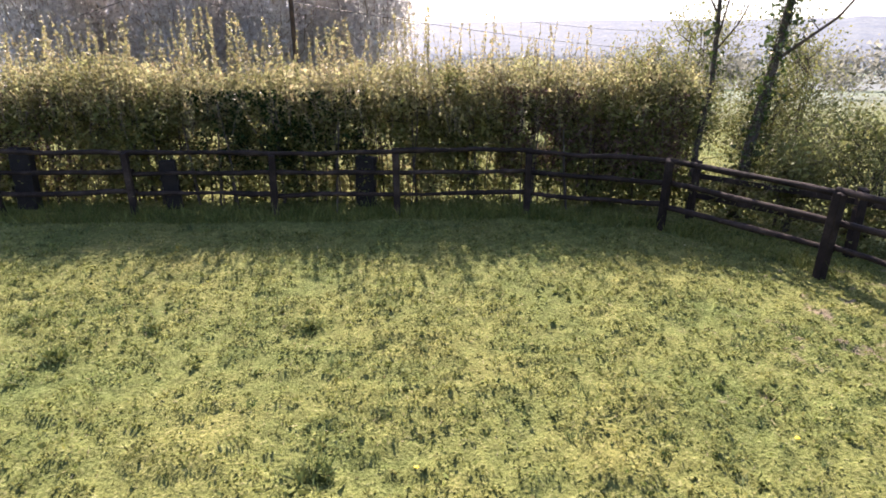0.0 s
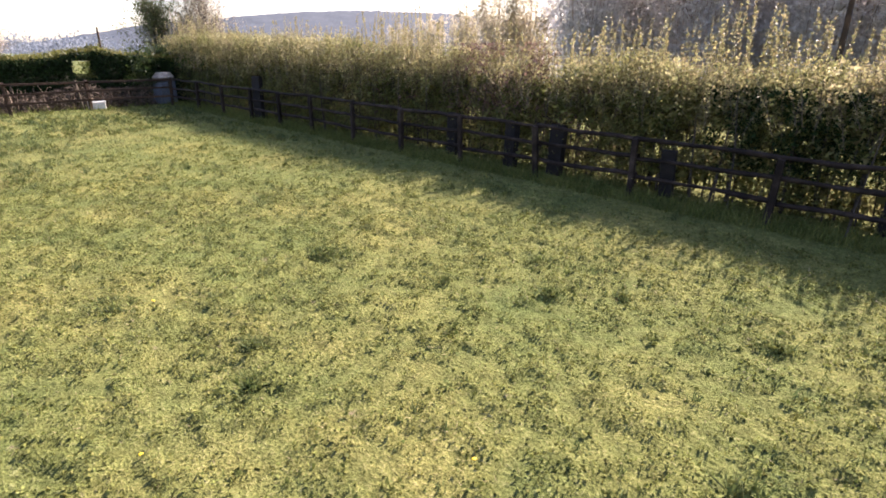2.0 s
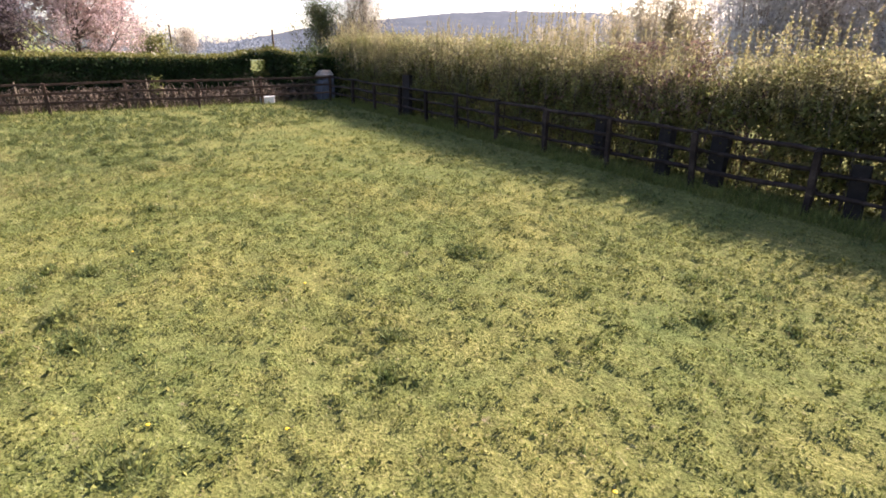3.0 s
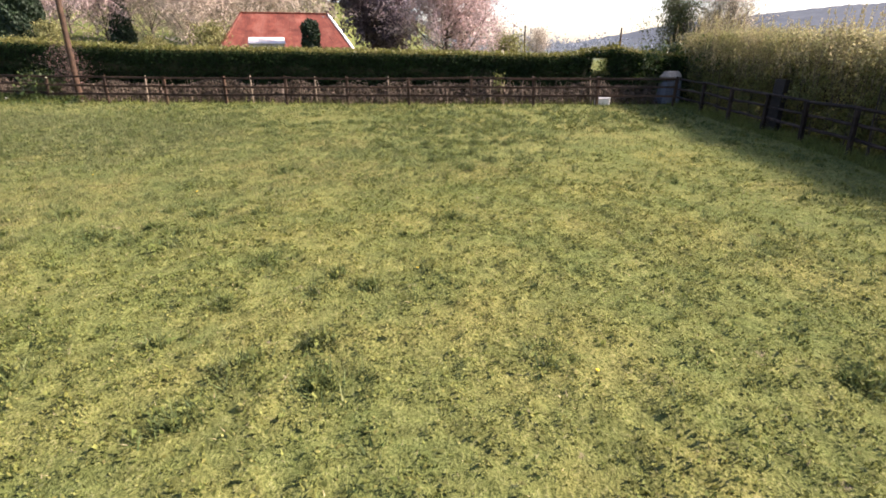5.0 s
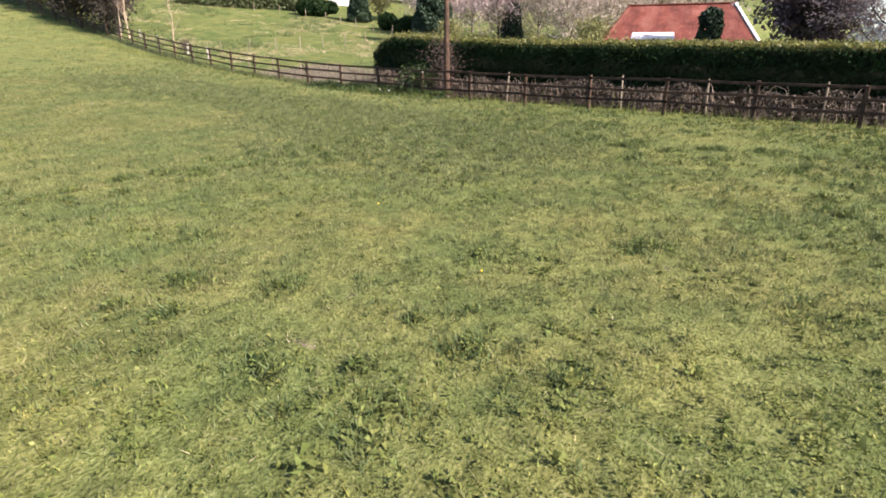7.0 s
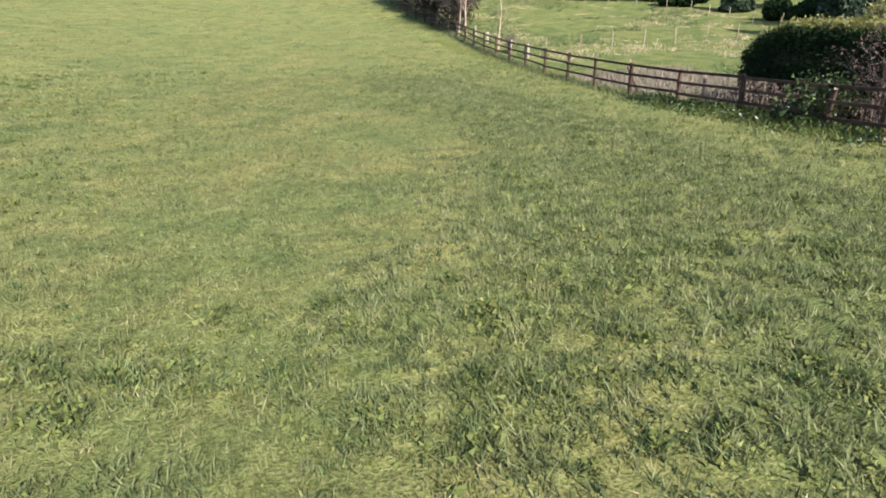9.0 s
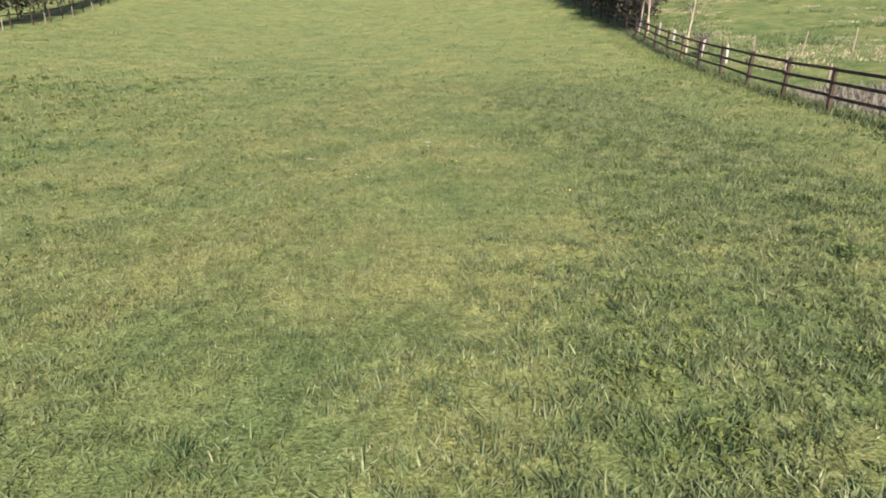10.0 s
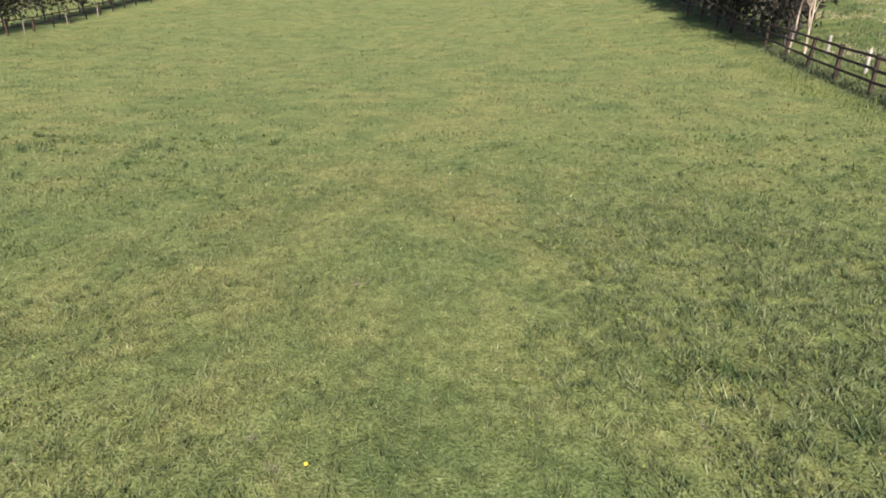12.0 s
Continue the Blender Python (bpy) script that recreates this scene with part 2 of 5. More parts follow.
    link(sep.outputs["X"], out.inputs[0])
    tussock = nodes.new("ShaderNodeTexNoise")
    tussock.inputs["Scale"].default_value, tussock.inputs["Detail"].default_value, tussock.inputs["Roughness"].default_value = 0.45, 8, 0.7
    link(geo.outputs["Position"], tussock.inputs["Vector"])
    shades = nodes.new("ShaderNodeValToRGB")
    shades.color_ramp.elements[0].position, shades.color_ramp.elements[1].position = 0.40, 0.64
    shades.color_ramp.elements[0].color, shades.color_ramp.elements[1].color = (0.68, 0.76, 0.70, 1), (0.94, 0.92, 0.94, 1)
    link(tussock.outputs["Fac"], shades.inputs[0])
    rough = nodes.new("ShaderNodeMix")
    rough.data_type, rough.blend_type = "RGBA", "MULTIPLY"
    link(out.outputs[0], rough.inputs[0])
    link(low.outputs[2], rough.inputs[6])
    link(shades.outputs[0], rough.inputs[7])
    link(rough.outputs[2], bsdf.inputs["Base Color"])
    return m


def hill_mat(name, c0, c1, air, haze_glow):
    """Distant woods with the haze of bright air put in as bluish emission."""
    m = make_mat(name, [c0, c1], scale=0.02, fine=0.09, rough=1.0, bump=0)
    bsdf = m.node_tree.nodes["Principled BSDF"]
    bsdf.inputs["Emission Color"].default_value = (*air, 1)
    bsdf.inputs["Emission Strength"].default_value = haze_glow * 0.45
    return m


M = dict(
    turf=turf_mat(),
    blade=blade_mat(),
    blade_soft=blade_mat("meadow_blade", 0.18, ((0.114, 0.128, 0.050), (0.186, 0.192, 0.080), (0.262, 0.254, 0.122))),
    lush=make_mat("lush_grass", [(0.066, 0.088, 0.034), (0.130, 0.152, 0.060), (0.236, 0.240, 0.108)], scale=3.0, fine=12, gloss=0.12, rough=0.75, bump=0, island=0.4, hue=0.02, through_light=0.35),
    clump=make_mat("tussock_blade", [(0.050, 0.078, 0.026), (0.105, 0.140, 0.050), (0.205, 0.225, 0.098)], scale=3.0, fine=12, gloss=0.15, rough=0.7, bump=0, island=0.45, hue=0.02, through_light=0.35),
    mat_leaf=make_mat("clover_leaf", [(0.076, 0.096, 0.022), (0.148, 0.160, 0.043), (0.212, 0.212, 0.074)], scale=6.0, fine=14, gloss=0.10, rough=0.75, bump=0, island=0.42, hue=0.02, through_light=0.25),
    weed=make_mat("weed_leaf", [(0.085, 0.112, 0.028), (0.178, 0.192, 0.054)], scale=1.5, fine=12, gloss=0.12, rough=0.75, bump=0, island=0.28, hue=0.02, through_light=0.25),
    fence=make_mat("creosoted_timber", [(0.013, 0.009, 0.008), (0.026, 0.018, 0.014), (0.058, 0.042, 0.033)], scale=3, fine=45, rough=0.8, gloss=0.18, bump=0.5, depth=0.01, random_object=0.3),
    fence_w=make_mat("weathered_timber", [(0.024, 0.014, 0.008), (0.047, 0.027, 0.015), (0.085, 0.049, 0.028)], scale=3, fine=45, rough=0.75, bump=0.5, depth=0.01, random_object=0.3),
    pale=make_mat("grey_stake_timber", [(0.17, 0.135, 0.092), (0.27, 0.215, 0.15)], scale=5, fine=50, rough=0.85, random_object=0.2),
    pale_stake=make_mat("whitened_timber", [(0.24, 0.21, 0.17), (0.36, 0.32, 0.26)], scale=5, fine=50, rough=0.85, random_object=0.2),
    bark=make_mat("bark", [(0.05, 0.040, 0.032), (0.10, 0.082, 0.066)], scale=5, fine=40, rough=0.9, bump=0.7, depth=0.02),
    twig=make_mat("twigs", [(0.09, 0.072, 0.055), (0.17, 0.14, 0.11)], scale=2, fine=20, rough=0.9, bump=0, island=0.3),
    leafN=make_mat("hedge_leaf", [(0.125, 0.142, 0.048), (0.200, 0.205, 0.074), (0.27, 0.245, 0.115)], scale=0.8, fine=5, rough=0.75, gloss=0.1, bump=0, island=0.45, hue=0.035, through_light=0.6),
    leafW=make_mat("young_leaf", [(0.27, 0.245, 0.105), (0.39, 0.345, 0.17)], scale=0.7, fine=6, rough=0.5, bump=0, island=0.35, hue=0.03, through_light=0.5),
    hawthorn=make_mat("hawthorn_leaf", [(0.12, 0.14, 0.040), (0.245, 0.245, 0.085)], scale=1.2, fine=8, rough=0.5, bump=0, island=0.4, hue=0.025, through_light=0.45),
    brown_leaf=make_mat("brown_hedge_twig", [(0.12, 0.075, 0.060), (0.21, 0.135, 0.105)], scale=1.0, fine=8, rough=0.7, bump=0, island=0.4, hue=0.02, through_light=0.4),
    # distance haze is put into these greyed and bluish tree colours
    haze_a=make_mat("hazed_tree_near_band", [(0.15, 0.16, 0.13), (0.24, 0.24, 0.19)], scale=0.05, fine=0.4, rough=1.0, bump=0, island=0.3, through_light=0.5),
    haze_b=make_mat("hazed_tree_far_band", [(0.19, 0.22, 0.26), (0.26, 0.29, 0.33)], scale=0.05, fine=0.4, rough=1.0, bump=0, island=0.2, through_light=0.3),
    tarred=make_mat("tarred_sleeper", [(0.012, 0.010, 0.009), (0.028, 0.023, 0.020)], scale=4, fine=40, rough=0.85, bump=0.5),
    ivy=make_mat("ivy_leaf", [(0.035, 0.060, 0.016), (0.075, 0.105, 0.028)], scale=2, fine=10, rough=0.35, bump=0, island=0.4, hue=0.02, through_light=0.25),
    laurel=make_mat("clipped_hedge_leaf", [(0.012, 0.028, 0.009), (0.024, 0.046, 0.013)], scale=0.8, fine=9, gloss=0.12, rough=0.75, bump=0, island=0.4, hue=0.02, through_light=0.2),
    # fresh top growth, with the sunlight on it put into the colour
    laurel_top=make_mat("sunlit_fresh_hedge_leaf", [(0.115, 0.128, 0.028), (0.215, 0.200, 0.060)], scale=0.8, fine=9, rough=0.5, bump=0, island=0.35, hue=0.02, through_light=0.4),
    core=make_mat("hedge_inner_shade", [(0.010, 0.014, 0.007), (0.02, 0.024, 0.012)], scale=3, fine=20, rough=1.0, bump=0.4),
    dry_pale=make_mat("bleached_grass", [(0.16, 0.135, 0.095), (0.26, 0.215, 0.155)], scale=1, fine=10, rough=0.8, bump=0, island=0.3, hue=0.01, through_light=0.25),
    bramble=make_mat("bramble_leaf", [(0.055, 0.042, 0.028), (0.115, 0.088, 0.060)], scale=1.2, fine=9, rough=0.7, bump=0, island=0.4, hue=0.02, through_light=0.15),
    dry=make_mat("dry_grass", [(0.085, 0.062, 0.045), (0.20, 0.15, 0.11)], scale=1, fine=10, rough=0.8, bump=0, island=0.4, hue=0.015, through_light=0.2),
    grey_leaf=make_mat("budding_leaf", [(0.38, 0.33, 0.25), (0.48, 0.43, 0.32)], scale=0.3, fine=3, rough=0.7, bump=0, island=0.25, hue=0.02, through_light=0.65),
    # haze and glare over the tall row are put into this pale colour
    plume=make_mat("haze_paled_twig", [(0.60, 0.575, 0.55), (0.74, 0.705, 0.67)], scale=0.35, fine=2.5, rough=0.8, bump=0, island=0.2, hue=0.02, through_light=0.70),
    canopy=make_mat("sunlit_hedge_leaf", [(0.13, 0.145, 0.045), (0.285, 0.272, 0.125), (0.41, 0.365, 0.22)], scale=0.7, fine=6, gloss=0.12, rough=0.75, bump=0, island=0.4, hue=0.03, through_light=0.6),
    willow=make_mat("willow_leaf", [(0.42, 0.38, 0.27), (0.54, 0.48, 0.34)], scale=0.3, fine=3, rough=0.7, bump=0, island=0.25, hue=0.02, through_light=0.62),
    bare=make_mat("bare_twig_tips", [(0.34, 0.285, 0.225), (0.47, 0.40, 0.32)], scale=0.3, fine=3, rough=0.9, bump=0, island=0.3, hue=0.02, through_light=0.2),
    pinkish=make_mat("plum_bud", [(0.42, 0.32, 0.29), (0.56, 0.45, 0.41)], scale=0.4, fine=3, rough=0.8, bump=0, island=0.3, hue=0.02, through_light=0.3),
    olive=make_mat("spring_bush_leaf", [(0.17, 0.17, 0.06), (0.27, 0.26, 0.10)], scale=0.5, fine=4, rough=0.7, bump=0, island=0.35, hue=0.025, through_light=0.35),
    haze_c=make_mat("hillside_wood", [(0.19, 0.165, 0.13), (0.27, 0.235, 0.17), (0.36, 0.31, 0.27)], scale=0.06, fine=0.5, rough=1.0, bump=0, island=0.3, hue=0.012, through_light=0.3),
    blossom=make_mat("cherry_blossom", [(0.44, 0.32, 0.30), (0.60, 0.47, 0.44)], scale=0.6, fine=4, rough=0.7, bump=0, island=0.25, hue=0.015, through_light=0.35),
    copper=make_mat("copper_leaf", [(0.060, 0.042, 0.050), (0.135, 0.100, 0.108)], scale=0.6, fine=4, rough=0.6, bump=0, island=0.45, hue=0.02, through_light=0.25),
    ivy_dull=make_mat("dull_evergreen_leaf", [(0.060, 0.078, 0.030), (0.125, 0.140, 0.058)], scale=0.6, fine=4, rough=0.7, bump=0, island=0.4, hue=0.02, through_light=0.3),
    scrubby=make_mat("shaded_scrub_leaf", [(0.026, 0.023, 0.015), (0.055, 0.046, 0.030)], scale=1.2, fine=9, rough=0.8, bump=0, island=0.4, hue=0.02, through_light=0.15),
    conifer=make_mat("conifer_needle", [(0.012, 0.026, 0.012), (0.028, 0.05, 0.020)], scale=0.8, fine=6, rough=0.6, bump=0, island=0.35, hue=0.02),
    rust=make_mat("rusted_sheet", [(0.098, 0.026, 0.016), (0.155, 0.042, 0.026), (0.205, 0.076, 0.052)], scale=0.9, fine=9, random_object=0.18, rough=0.7, bump=0.2),
    straw=make_mat("straw_blade", [(0.30, 0.25, 0.13), (0.46, 0.39, 0.23)], scale=5, fine=20, rough=0.8, gloss=0.15, bump=0, island=0.3, through_light=0.25),
    cane=make_mat("dead_bramble_cane", [(0.14, 0.105, 0.075), (0.32, 0.25, 0.18)], scale=4, fine=30, rough=0.8, bump=0, island=0.35),
    thicket=make_mat("hedge_shade_twig", [(0.022, 0.020, 0.013), (0.055, 0.046, 0.030)], scale=2, fine=20, rough=0.95, bump=0, island=0.4),
    cream=make_mat("cream_paint", [(0.58, 0.52, 0.46), (0.70, 0.63, 0.55)], scale=2, fine=30, rough=0.7, bump=0.1),
    white=make_mat("white_paint", [(0.68, 0.67, 0.64), (0.82, 0.81, 0.78)], scale=2, fine=30, rough=0.6, bump=0.1),
    render_wall=make_mat("pale_render", [(0.50, 0.47, 0.42), (0.64, 0.61, 0.56)], scale=1, fine=20, rough=0.9, bump=0.2),
    grey=make_mat("grey_sheet", [(0.085, 0.098, 0.118), (0.15, 0.165, 0.185)], scale=2, fine=20, rough=0.6, bump=0.2),
    lichen=make_mat("lichened_cover", [(0.24, 0.21, 0.17), (0.46, 0.40, 0.33)], scale=4, fine=25, rough=0.9, bump=0.4),
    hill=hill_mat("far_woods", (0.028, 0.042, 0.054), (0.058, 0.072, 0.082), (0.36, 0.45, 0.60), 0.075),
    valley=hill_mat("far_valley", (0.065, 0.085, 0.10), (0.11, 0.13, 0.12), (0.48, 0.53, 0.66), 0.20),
    yellow=make_mat("dandelion_petal", [(0.75, 0.50, 0.02), (0.85, 0.62, 0.04)], scale=60, fine=200, rough=0.6, bump=0),
    stone=make_mat("chalk_stone", [(0.20, 0.165, 0.13), (0.30, 0.255, 0.20)], scale=12, fine=60, rough=0.95, bump=0.4),
    glass=make_mat("window_glass", [(0.02, 0.025, 0.03), (0.03, 0.035, 0.04)], scale=1, fine=5, rough=0.08, bump=0, gloss=0.6),
    wire=make_mat("black_cable", [(0.02, 0.02, 0.022), (0.03, 0.03, 0.03)], scale=5, fine=40, rough=0.6, bump=0),
)

# ---------------------------------------------------------------- land
def axis(fine_lo, fine_hi, step, far):
    mid = np.arange(fine_lo, fine_hi + step / 2, step)
    out, s, v = [], step, 0.0
    while v < far:
        s *= 1.12
        v += s
        out.append(v)
    out = np.array(out)
    return np.concatenate([(fine_lo - out)[::-1], mid, fine_hi + out])


gx, gy = axis(-31, 8, 0.30, 2600), axis(-40, 11, 0.30, 2600)
GX, GY = np.meshgrid(gx, gy)
GV = np.stack([GX, GY, ground(GX, GY)], 2).reshape(-1, 3)
nx, ny = len(gx), len(gy)
gi = (np.arange(ny - 1)[:, None] * nx + np.arange(nx - 1)[None]).ravel()
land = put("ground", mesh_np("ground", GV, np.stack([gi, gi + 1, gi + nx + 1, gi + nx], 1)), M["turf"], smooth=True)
tagged(land, "grazed green paddock turf with bare soil patches, rising to a hillside", "ground", kind="structure")


# far ridges round the valley, thirteen hundred metres off and more
def ridge(name, dist, yaw0, yaw1, profile, label, mat_key):
    yaws = np.radians(np.linspace(yaw0, yaw1, 160))
    top = np.array([profile(math.degrees(a)) for a in yaws])
    r = np.random.default_rng(5)
    top = top + 0.035 * r.normal(size=160)
    V, F = [], []
    rows = 7
    for k in range(rows):
        f = k / (rows - 1)
        dd = dist * (1 + 0.5 * f)
        z = 3 + np.tan(np.radians(top)) * dist * 1.5 * (f ** 0.8) - 30 * (1 - f)
        V.append(np.stack([-np.sin(yaws) * dd, np.cos(yaws) * dd, z], 1))
    V = np.concatenate(V)
    i = (np.arange(rows - 1)[:, None] * 160 + np.arange(159)[None]).ravel()
    ob = put(name, mesh_np(name, V, np.stack([i, i + 1, i + 161, i + 160], 1)), M[mat_key], smooth=True)
    return tagged(ob, label, "hills", kind="structure")


def near_hill(a):
    return float(np.interp(a, [38, 46, 54, 60, 66, 72, 76, 80, 86, 96], [2.6, 3.3, 3.5, 3.2, 2.7, 2.1, 1.3, 0.6, 0.25, 0.1]))


def east_hill(a):
    return float(np.interp(a, [-62, -48, -38, -28, -20, -12, -3, 6, 15, 30, 42], [2.6, 2.8, 3.0, 3.0, 3.2, 3.25, 3.1, 3.0, 2.8, 2.5, 2.3]))


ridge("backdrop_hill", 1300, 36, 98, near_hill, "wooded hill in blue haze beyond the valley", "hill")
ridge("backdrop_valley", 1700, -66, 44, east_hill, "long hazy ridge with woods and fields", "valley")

# ---------------------------------------------------------------- fences
def fence_run(points, kind, material, label, rail_z, post_h, round_rails, seed):
    r = np.random.default_rng(seed)
    x0, y0 = points[0]
    root = thing("fence", x0, y0, gz(x0, y0), label, "fence")
    inv = root.matrix_world.inverted()
    heads = []
    for x, y in points:
        w, h = 0.055 + 0.012 * r.random(), post_h + 0.02 * r.normal()
        z = gz(x, y)
        bm = box_bm(-w, w, -w, w, -0.25, h, 0.012)
        for v in bm.verts:
            if v.co.z > 0.5:
                v.co.z += 0.02 * r.normal() * (1 if v.co.x > 0 else -1)
        bm.transform(inv @ pose(x, y, z, 1.3 * r.normal(), 1.3 * r.normal(), 8 * r.normal() + 5))
        part("post", bm, material, root)
        heads.append((x, y, z))
    for (xa, ya, za), (xb, yb, zb) in zip(heads[:-1], heads[1:]):
        side = Vector((xb - xa, yb - ya, 0)).normalized()
        out = Vector((-side.y, side.x, 0)) * 0.07
        for hgt in rail_z:
            da, db = 0.018 * r.normal(), 0.018 * r.normal()
            a = Vector((xa, ya, za + hgt + da)) - side * 0.08 + out
            b = Vector((xb, yb, zb + hgt + db)) + side * 0.08 + out
            if round_rails:
                pts = []
                for k in range(6):
                    f = k / 5
                    p = inv @ (a.lerp(b, f) + Vector((0, 0, 0.012 * r.normal())))
                    pts.append((p.x, p.y, p.z, 0.048 + 0.006 * r.normal()))
                V, F = tubes([pts], 7)
                put("rail", mesh_np("rail", V, F), material, root, smooth=True)
            else:
                d = (b - a)
                bm = box_bm(0, d.length, -0.019, 0.019, -0.048, 0.048, 0.006)
                bm.transform(inv @ Matrix.Translation(a) @ d.to_track_quat("X", "Z").to_matrix().to_4x4())
                part("rail", bm, material, root)
    return root


north_posts = [(-30.3, 10.0), (-27.6, 10.25), (-25.0, 10.3), (-22.5, 10.4), (-20.2, 10.45), (-17.9, 10.45), (-15.4, 10.45), (-13.0, 10.5), (-10.6, 10.6),
               (-8.1, 10.7), (-5.62, 10.78), (-2.85, 10.68), (-0.42, 10.6), (2.16, 10.52), (4.4, 9.35), (5.75, 7.05), (6.75, 4.3)]
fence_run(north_posts, "north", M["fence"], "dark creosoted three-rail timber paddock fence before a hedge", (0.43, 0.84, 1.25), 1.235, True, 3)
west_posts = [(float(np.interp(3.05 * k - 6.35, [31, 42, 52, 62, 73, 85], [-30.3, -31.0, -31.7, -32.5, -32.6, -31.6])), 6.35 - 3.05 * k) for k in range(30)]
fence_run([(-30.3, 10.0)] + west_posts, "west", M["fence_w"], "brown three-rail timber paddock fence along the far side", (0.48, 0.88, 1.27), 1.36, False, 4)


# ---------------------------------------------------------------- hedges
def mixed_hedge():
    """Untrimmed field hedge: stems, a leafy body and tall pale whips."""
    r = np.random.default_rng(21)
    root = thing("hedge", -12, 12.2, 0, "untrimmed field hedge with bare stems and yellow-green whips", "hedge")
    inv = root.matrix_world.inverted()

    def line_y(x):
        return np.interp(x, [-34, -20, -6, 2, 4.5, 7], [11.9, 11.9, 12.1, 12.0, 11.3, 10.0])

    stems = []
    for x in np.arange(-33.5, 4.8, 0.085):
        x += 0.07 * r.normal()
        y = line_y(x) + 0.3 * r.normal()
        z = gz(x, y) - 0.1
        h = 1.5 + 0.9 * r.random()
        lx, ly = 0.12 * r.normal(), 0.12 * r.normal()
        rad = 0.014 + 0.022 * r.random() ** 2
        stems.append([(x, y, z, rad), (x + lx * 0.5 + 0.03 * r.normal(), y + ly * 0.5, z + h * 0.5, rad * 0.8), (x + lx, y + ly, z + h, rad * 0.5)])
    V, F = tubes(stems, 5)
    ob = put("brushwood", mesh_np("brushwood", V - np.array(root.location), F), M["bark"], root, "dark upright stems", smooth=True)
    tagged(ob, kind="stuff")
    whips, wl = [], []
    for x in np.arange(-33.5, 5.0, 0.018):
        x += 0.05 * r.normal()
        y = line_y(x) + 0.45 * r.normal()
        z = gz(x, y)
        tall = 2.60 + 0.35 * np.sin(x * 0.55) * np.sin(x * 0.21 + 1) + 0.4 * float(vnoise(x, 0.0, 0.7, 3.0)) + float(np.interp(x, [-34, -26, -14, -10, 0.2, 1.0], [0.75, 0.75, 0.40, 0.55, 0.62, 0.1]))
        top = tall * (0.78 + 0.40 * r.random() ** 1.8)
        bx, by = 0.20 * r.normal(), 0.16 * r.normal()
        z0 = 1.4 + 0.5 * r.random()
        whips.append([(x, y, z + z0, 0.007), (x + bx * 0.4, y + by * 0.4, z + (z0 + top) / 2, 0.005), (x + bx, y + by, z + top, 0.002)])
        n = max(4, int(66 * (top - z0) / 1.3))
        f = r.random(n) ** 0.75
        P = np.stack([x + bx * f, y + by * f, z + z0 + (top - z0) * f], 1) + r.normal(size=(n, 3)) * (0.032 - 0.022 * f[:, None])
        wl.append(P)
    V, F = tubes(whips, 3)
    tagged(put("topgrowth", mesh_np("topgrowth", V - np.array(root.location), F), M["twig"], root, "thin straight shoots"), kind="stuff")
    V, F = leaves(np.concatenate(wl), 0.024, r, 1.7)
    tagged(put("young_leaves", mesh_np("young_leaves", V - np.array(root.location), F), M["leafW"], root, "pale yellow-green young leaves"), kind="stuff")
    # body: clumps round many centres so that gaps of light stay open
    n = 7600
    cx = r.uniform(-34, 5.0, n)
    cz = 0.05 + 2.1 * r.random(n) ** 0.85
    cy = line_y(cx) + r.normal(size=n) * 0.32
    keep = noise_field(cx * 0.9, cz * 1.3) > -0.55 + 0.18 * (cz < 1.0) * (cx > -9)
    cx, cy, cz = cx[keep], cy[keep], cz[keep]
    m = 40
    P = np.stack([np.repeat(cx, m), np.repeat(cy, m), np.repeat(cz + ground(cx, cy), m)], 1) + r.normal(size=(len(cx) * m, 3)) * np.array([0.13, 0.13, 0.12])
    V, F = leaves(P, 0.046, r, 1.5)
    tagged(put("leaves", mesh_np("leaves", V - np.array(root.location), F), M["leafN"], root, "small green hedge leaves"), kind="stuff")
    # upper growth, close and yellow-green, browner in places; its sunlight is put into the colour
    n = 6200
    cx = r.uniform(-34, 5.4, n)
    top = 2.35 + np.interp(cx, [-34, -22, -10, -6], [0.62, 0.55, 0.25, 0.0]) + 0.55 * (vnoise(cx, cx * 0, 0.45, 5.0) - 0.2) + 0.25 * vnoise(cx, cx * 0, 2.2, 8.0)
    cz = top - (0.75 + 0.3 * (top - 2.6).clip(0, 1)) * r.random(n) ** 1.3
    keep = (cx < -11.4) | (cx > -8.2) | (r.random(n) < 0.2)
    cx, cz = cx[keep], cz[keep]
    n = len(cx)
    cy = line_y(cx) + r.normal(size=n) * 0.40
    m = 26
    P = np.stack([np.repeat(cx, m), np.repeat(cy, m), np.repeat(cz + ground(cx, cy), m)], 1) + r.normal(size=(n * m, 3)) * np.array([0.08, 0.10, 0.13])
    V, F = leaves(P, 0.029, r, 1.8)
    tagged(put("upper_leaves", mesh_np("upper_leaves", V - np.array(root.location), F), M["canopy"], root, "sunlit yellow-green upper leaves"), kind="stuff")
    # close dark twigs added in the heart of the hedge to thicken its cast shadow, opener low down where the stems stand
    # bare
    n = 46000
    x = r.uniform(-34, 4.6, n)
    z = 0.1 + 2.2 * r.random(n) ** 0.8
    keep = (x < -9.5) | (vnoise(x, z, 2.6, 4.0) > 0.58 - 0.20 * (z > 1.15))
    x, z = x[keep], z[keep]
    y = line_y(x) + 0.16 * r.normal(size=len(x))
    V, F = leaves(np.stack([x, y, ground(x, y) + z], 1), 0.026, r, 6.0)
    tagged(put("dead_brushwood", mesh_np("dead_brushwood", V - np.array(root.location), F), M["thicket"], root, "dark tangled twigs added as the hedge's shade core"), kind="stuff")
    # a holly in the hedge, and a stretch of brown dense thorn
    n = 15000
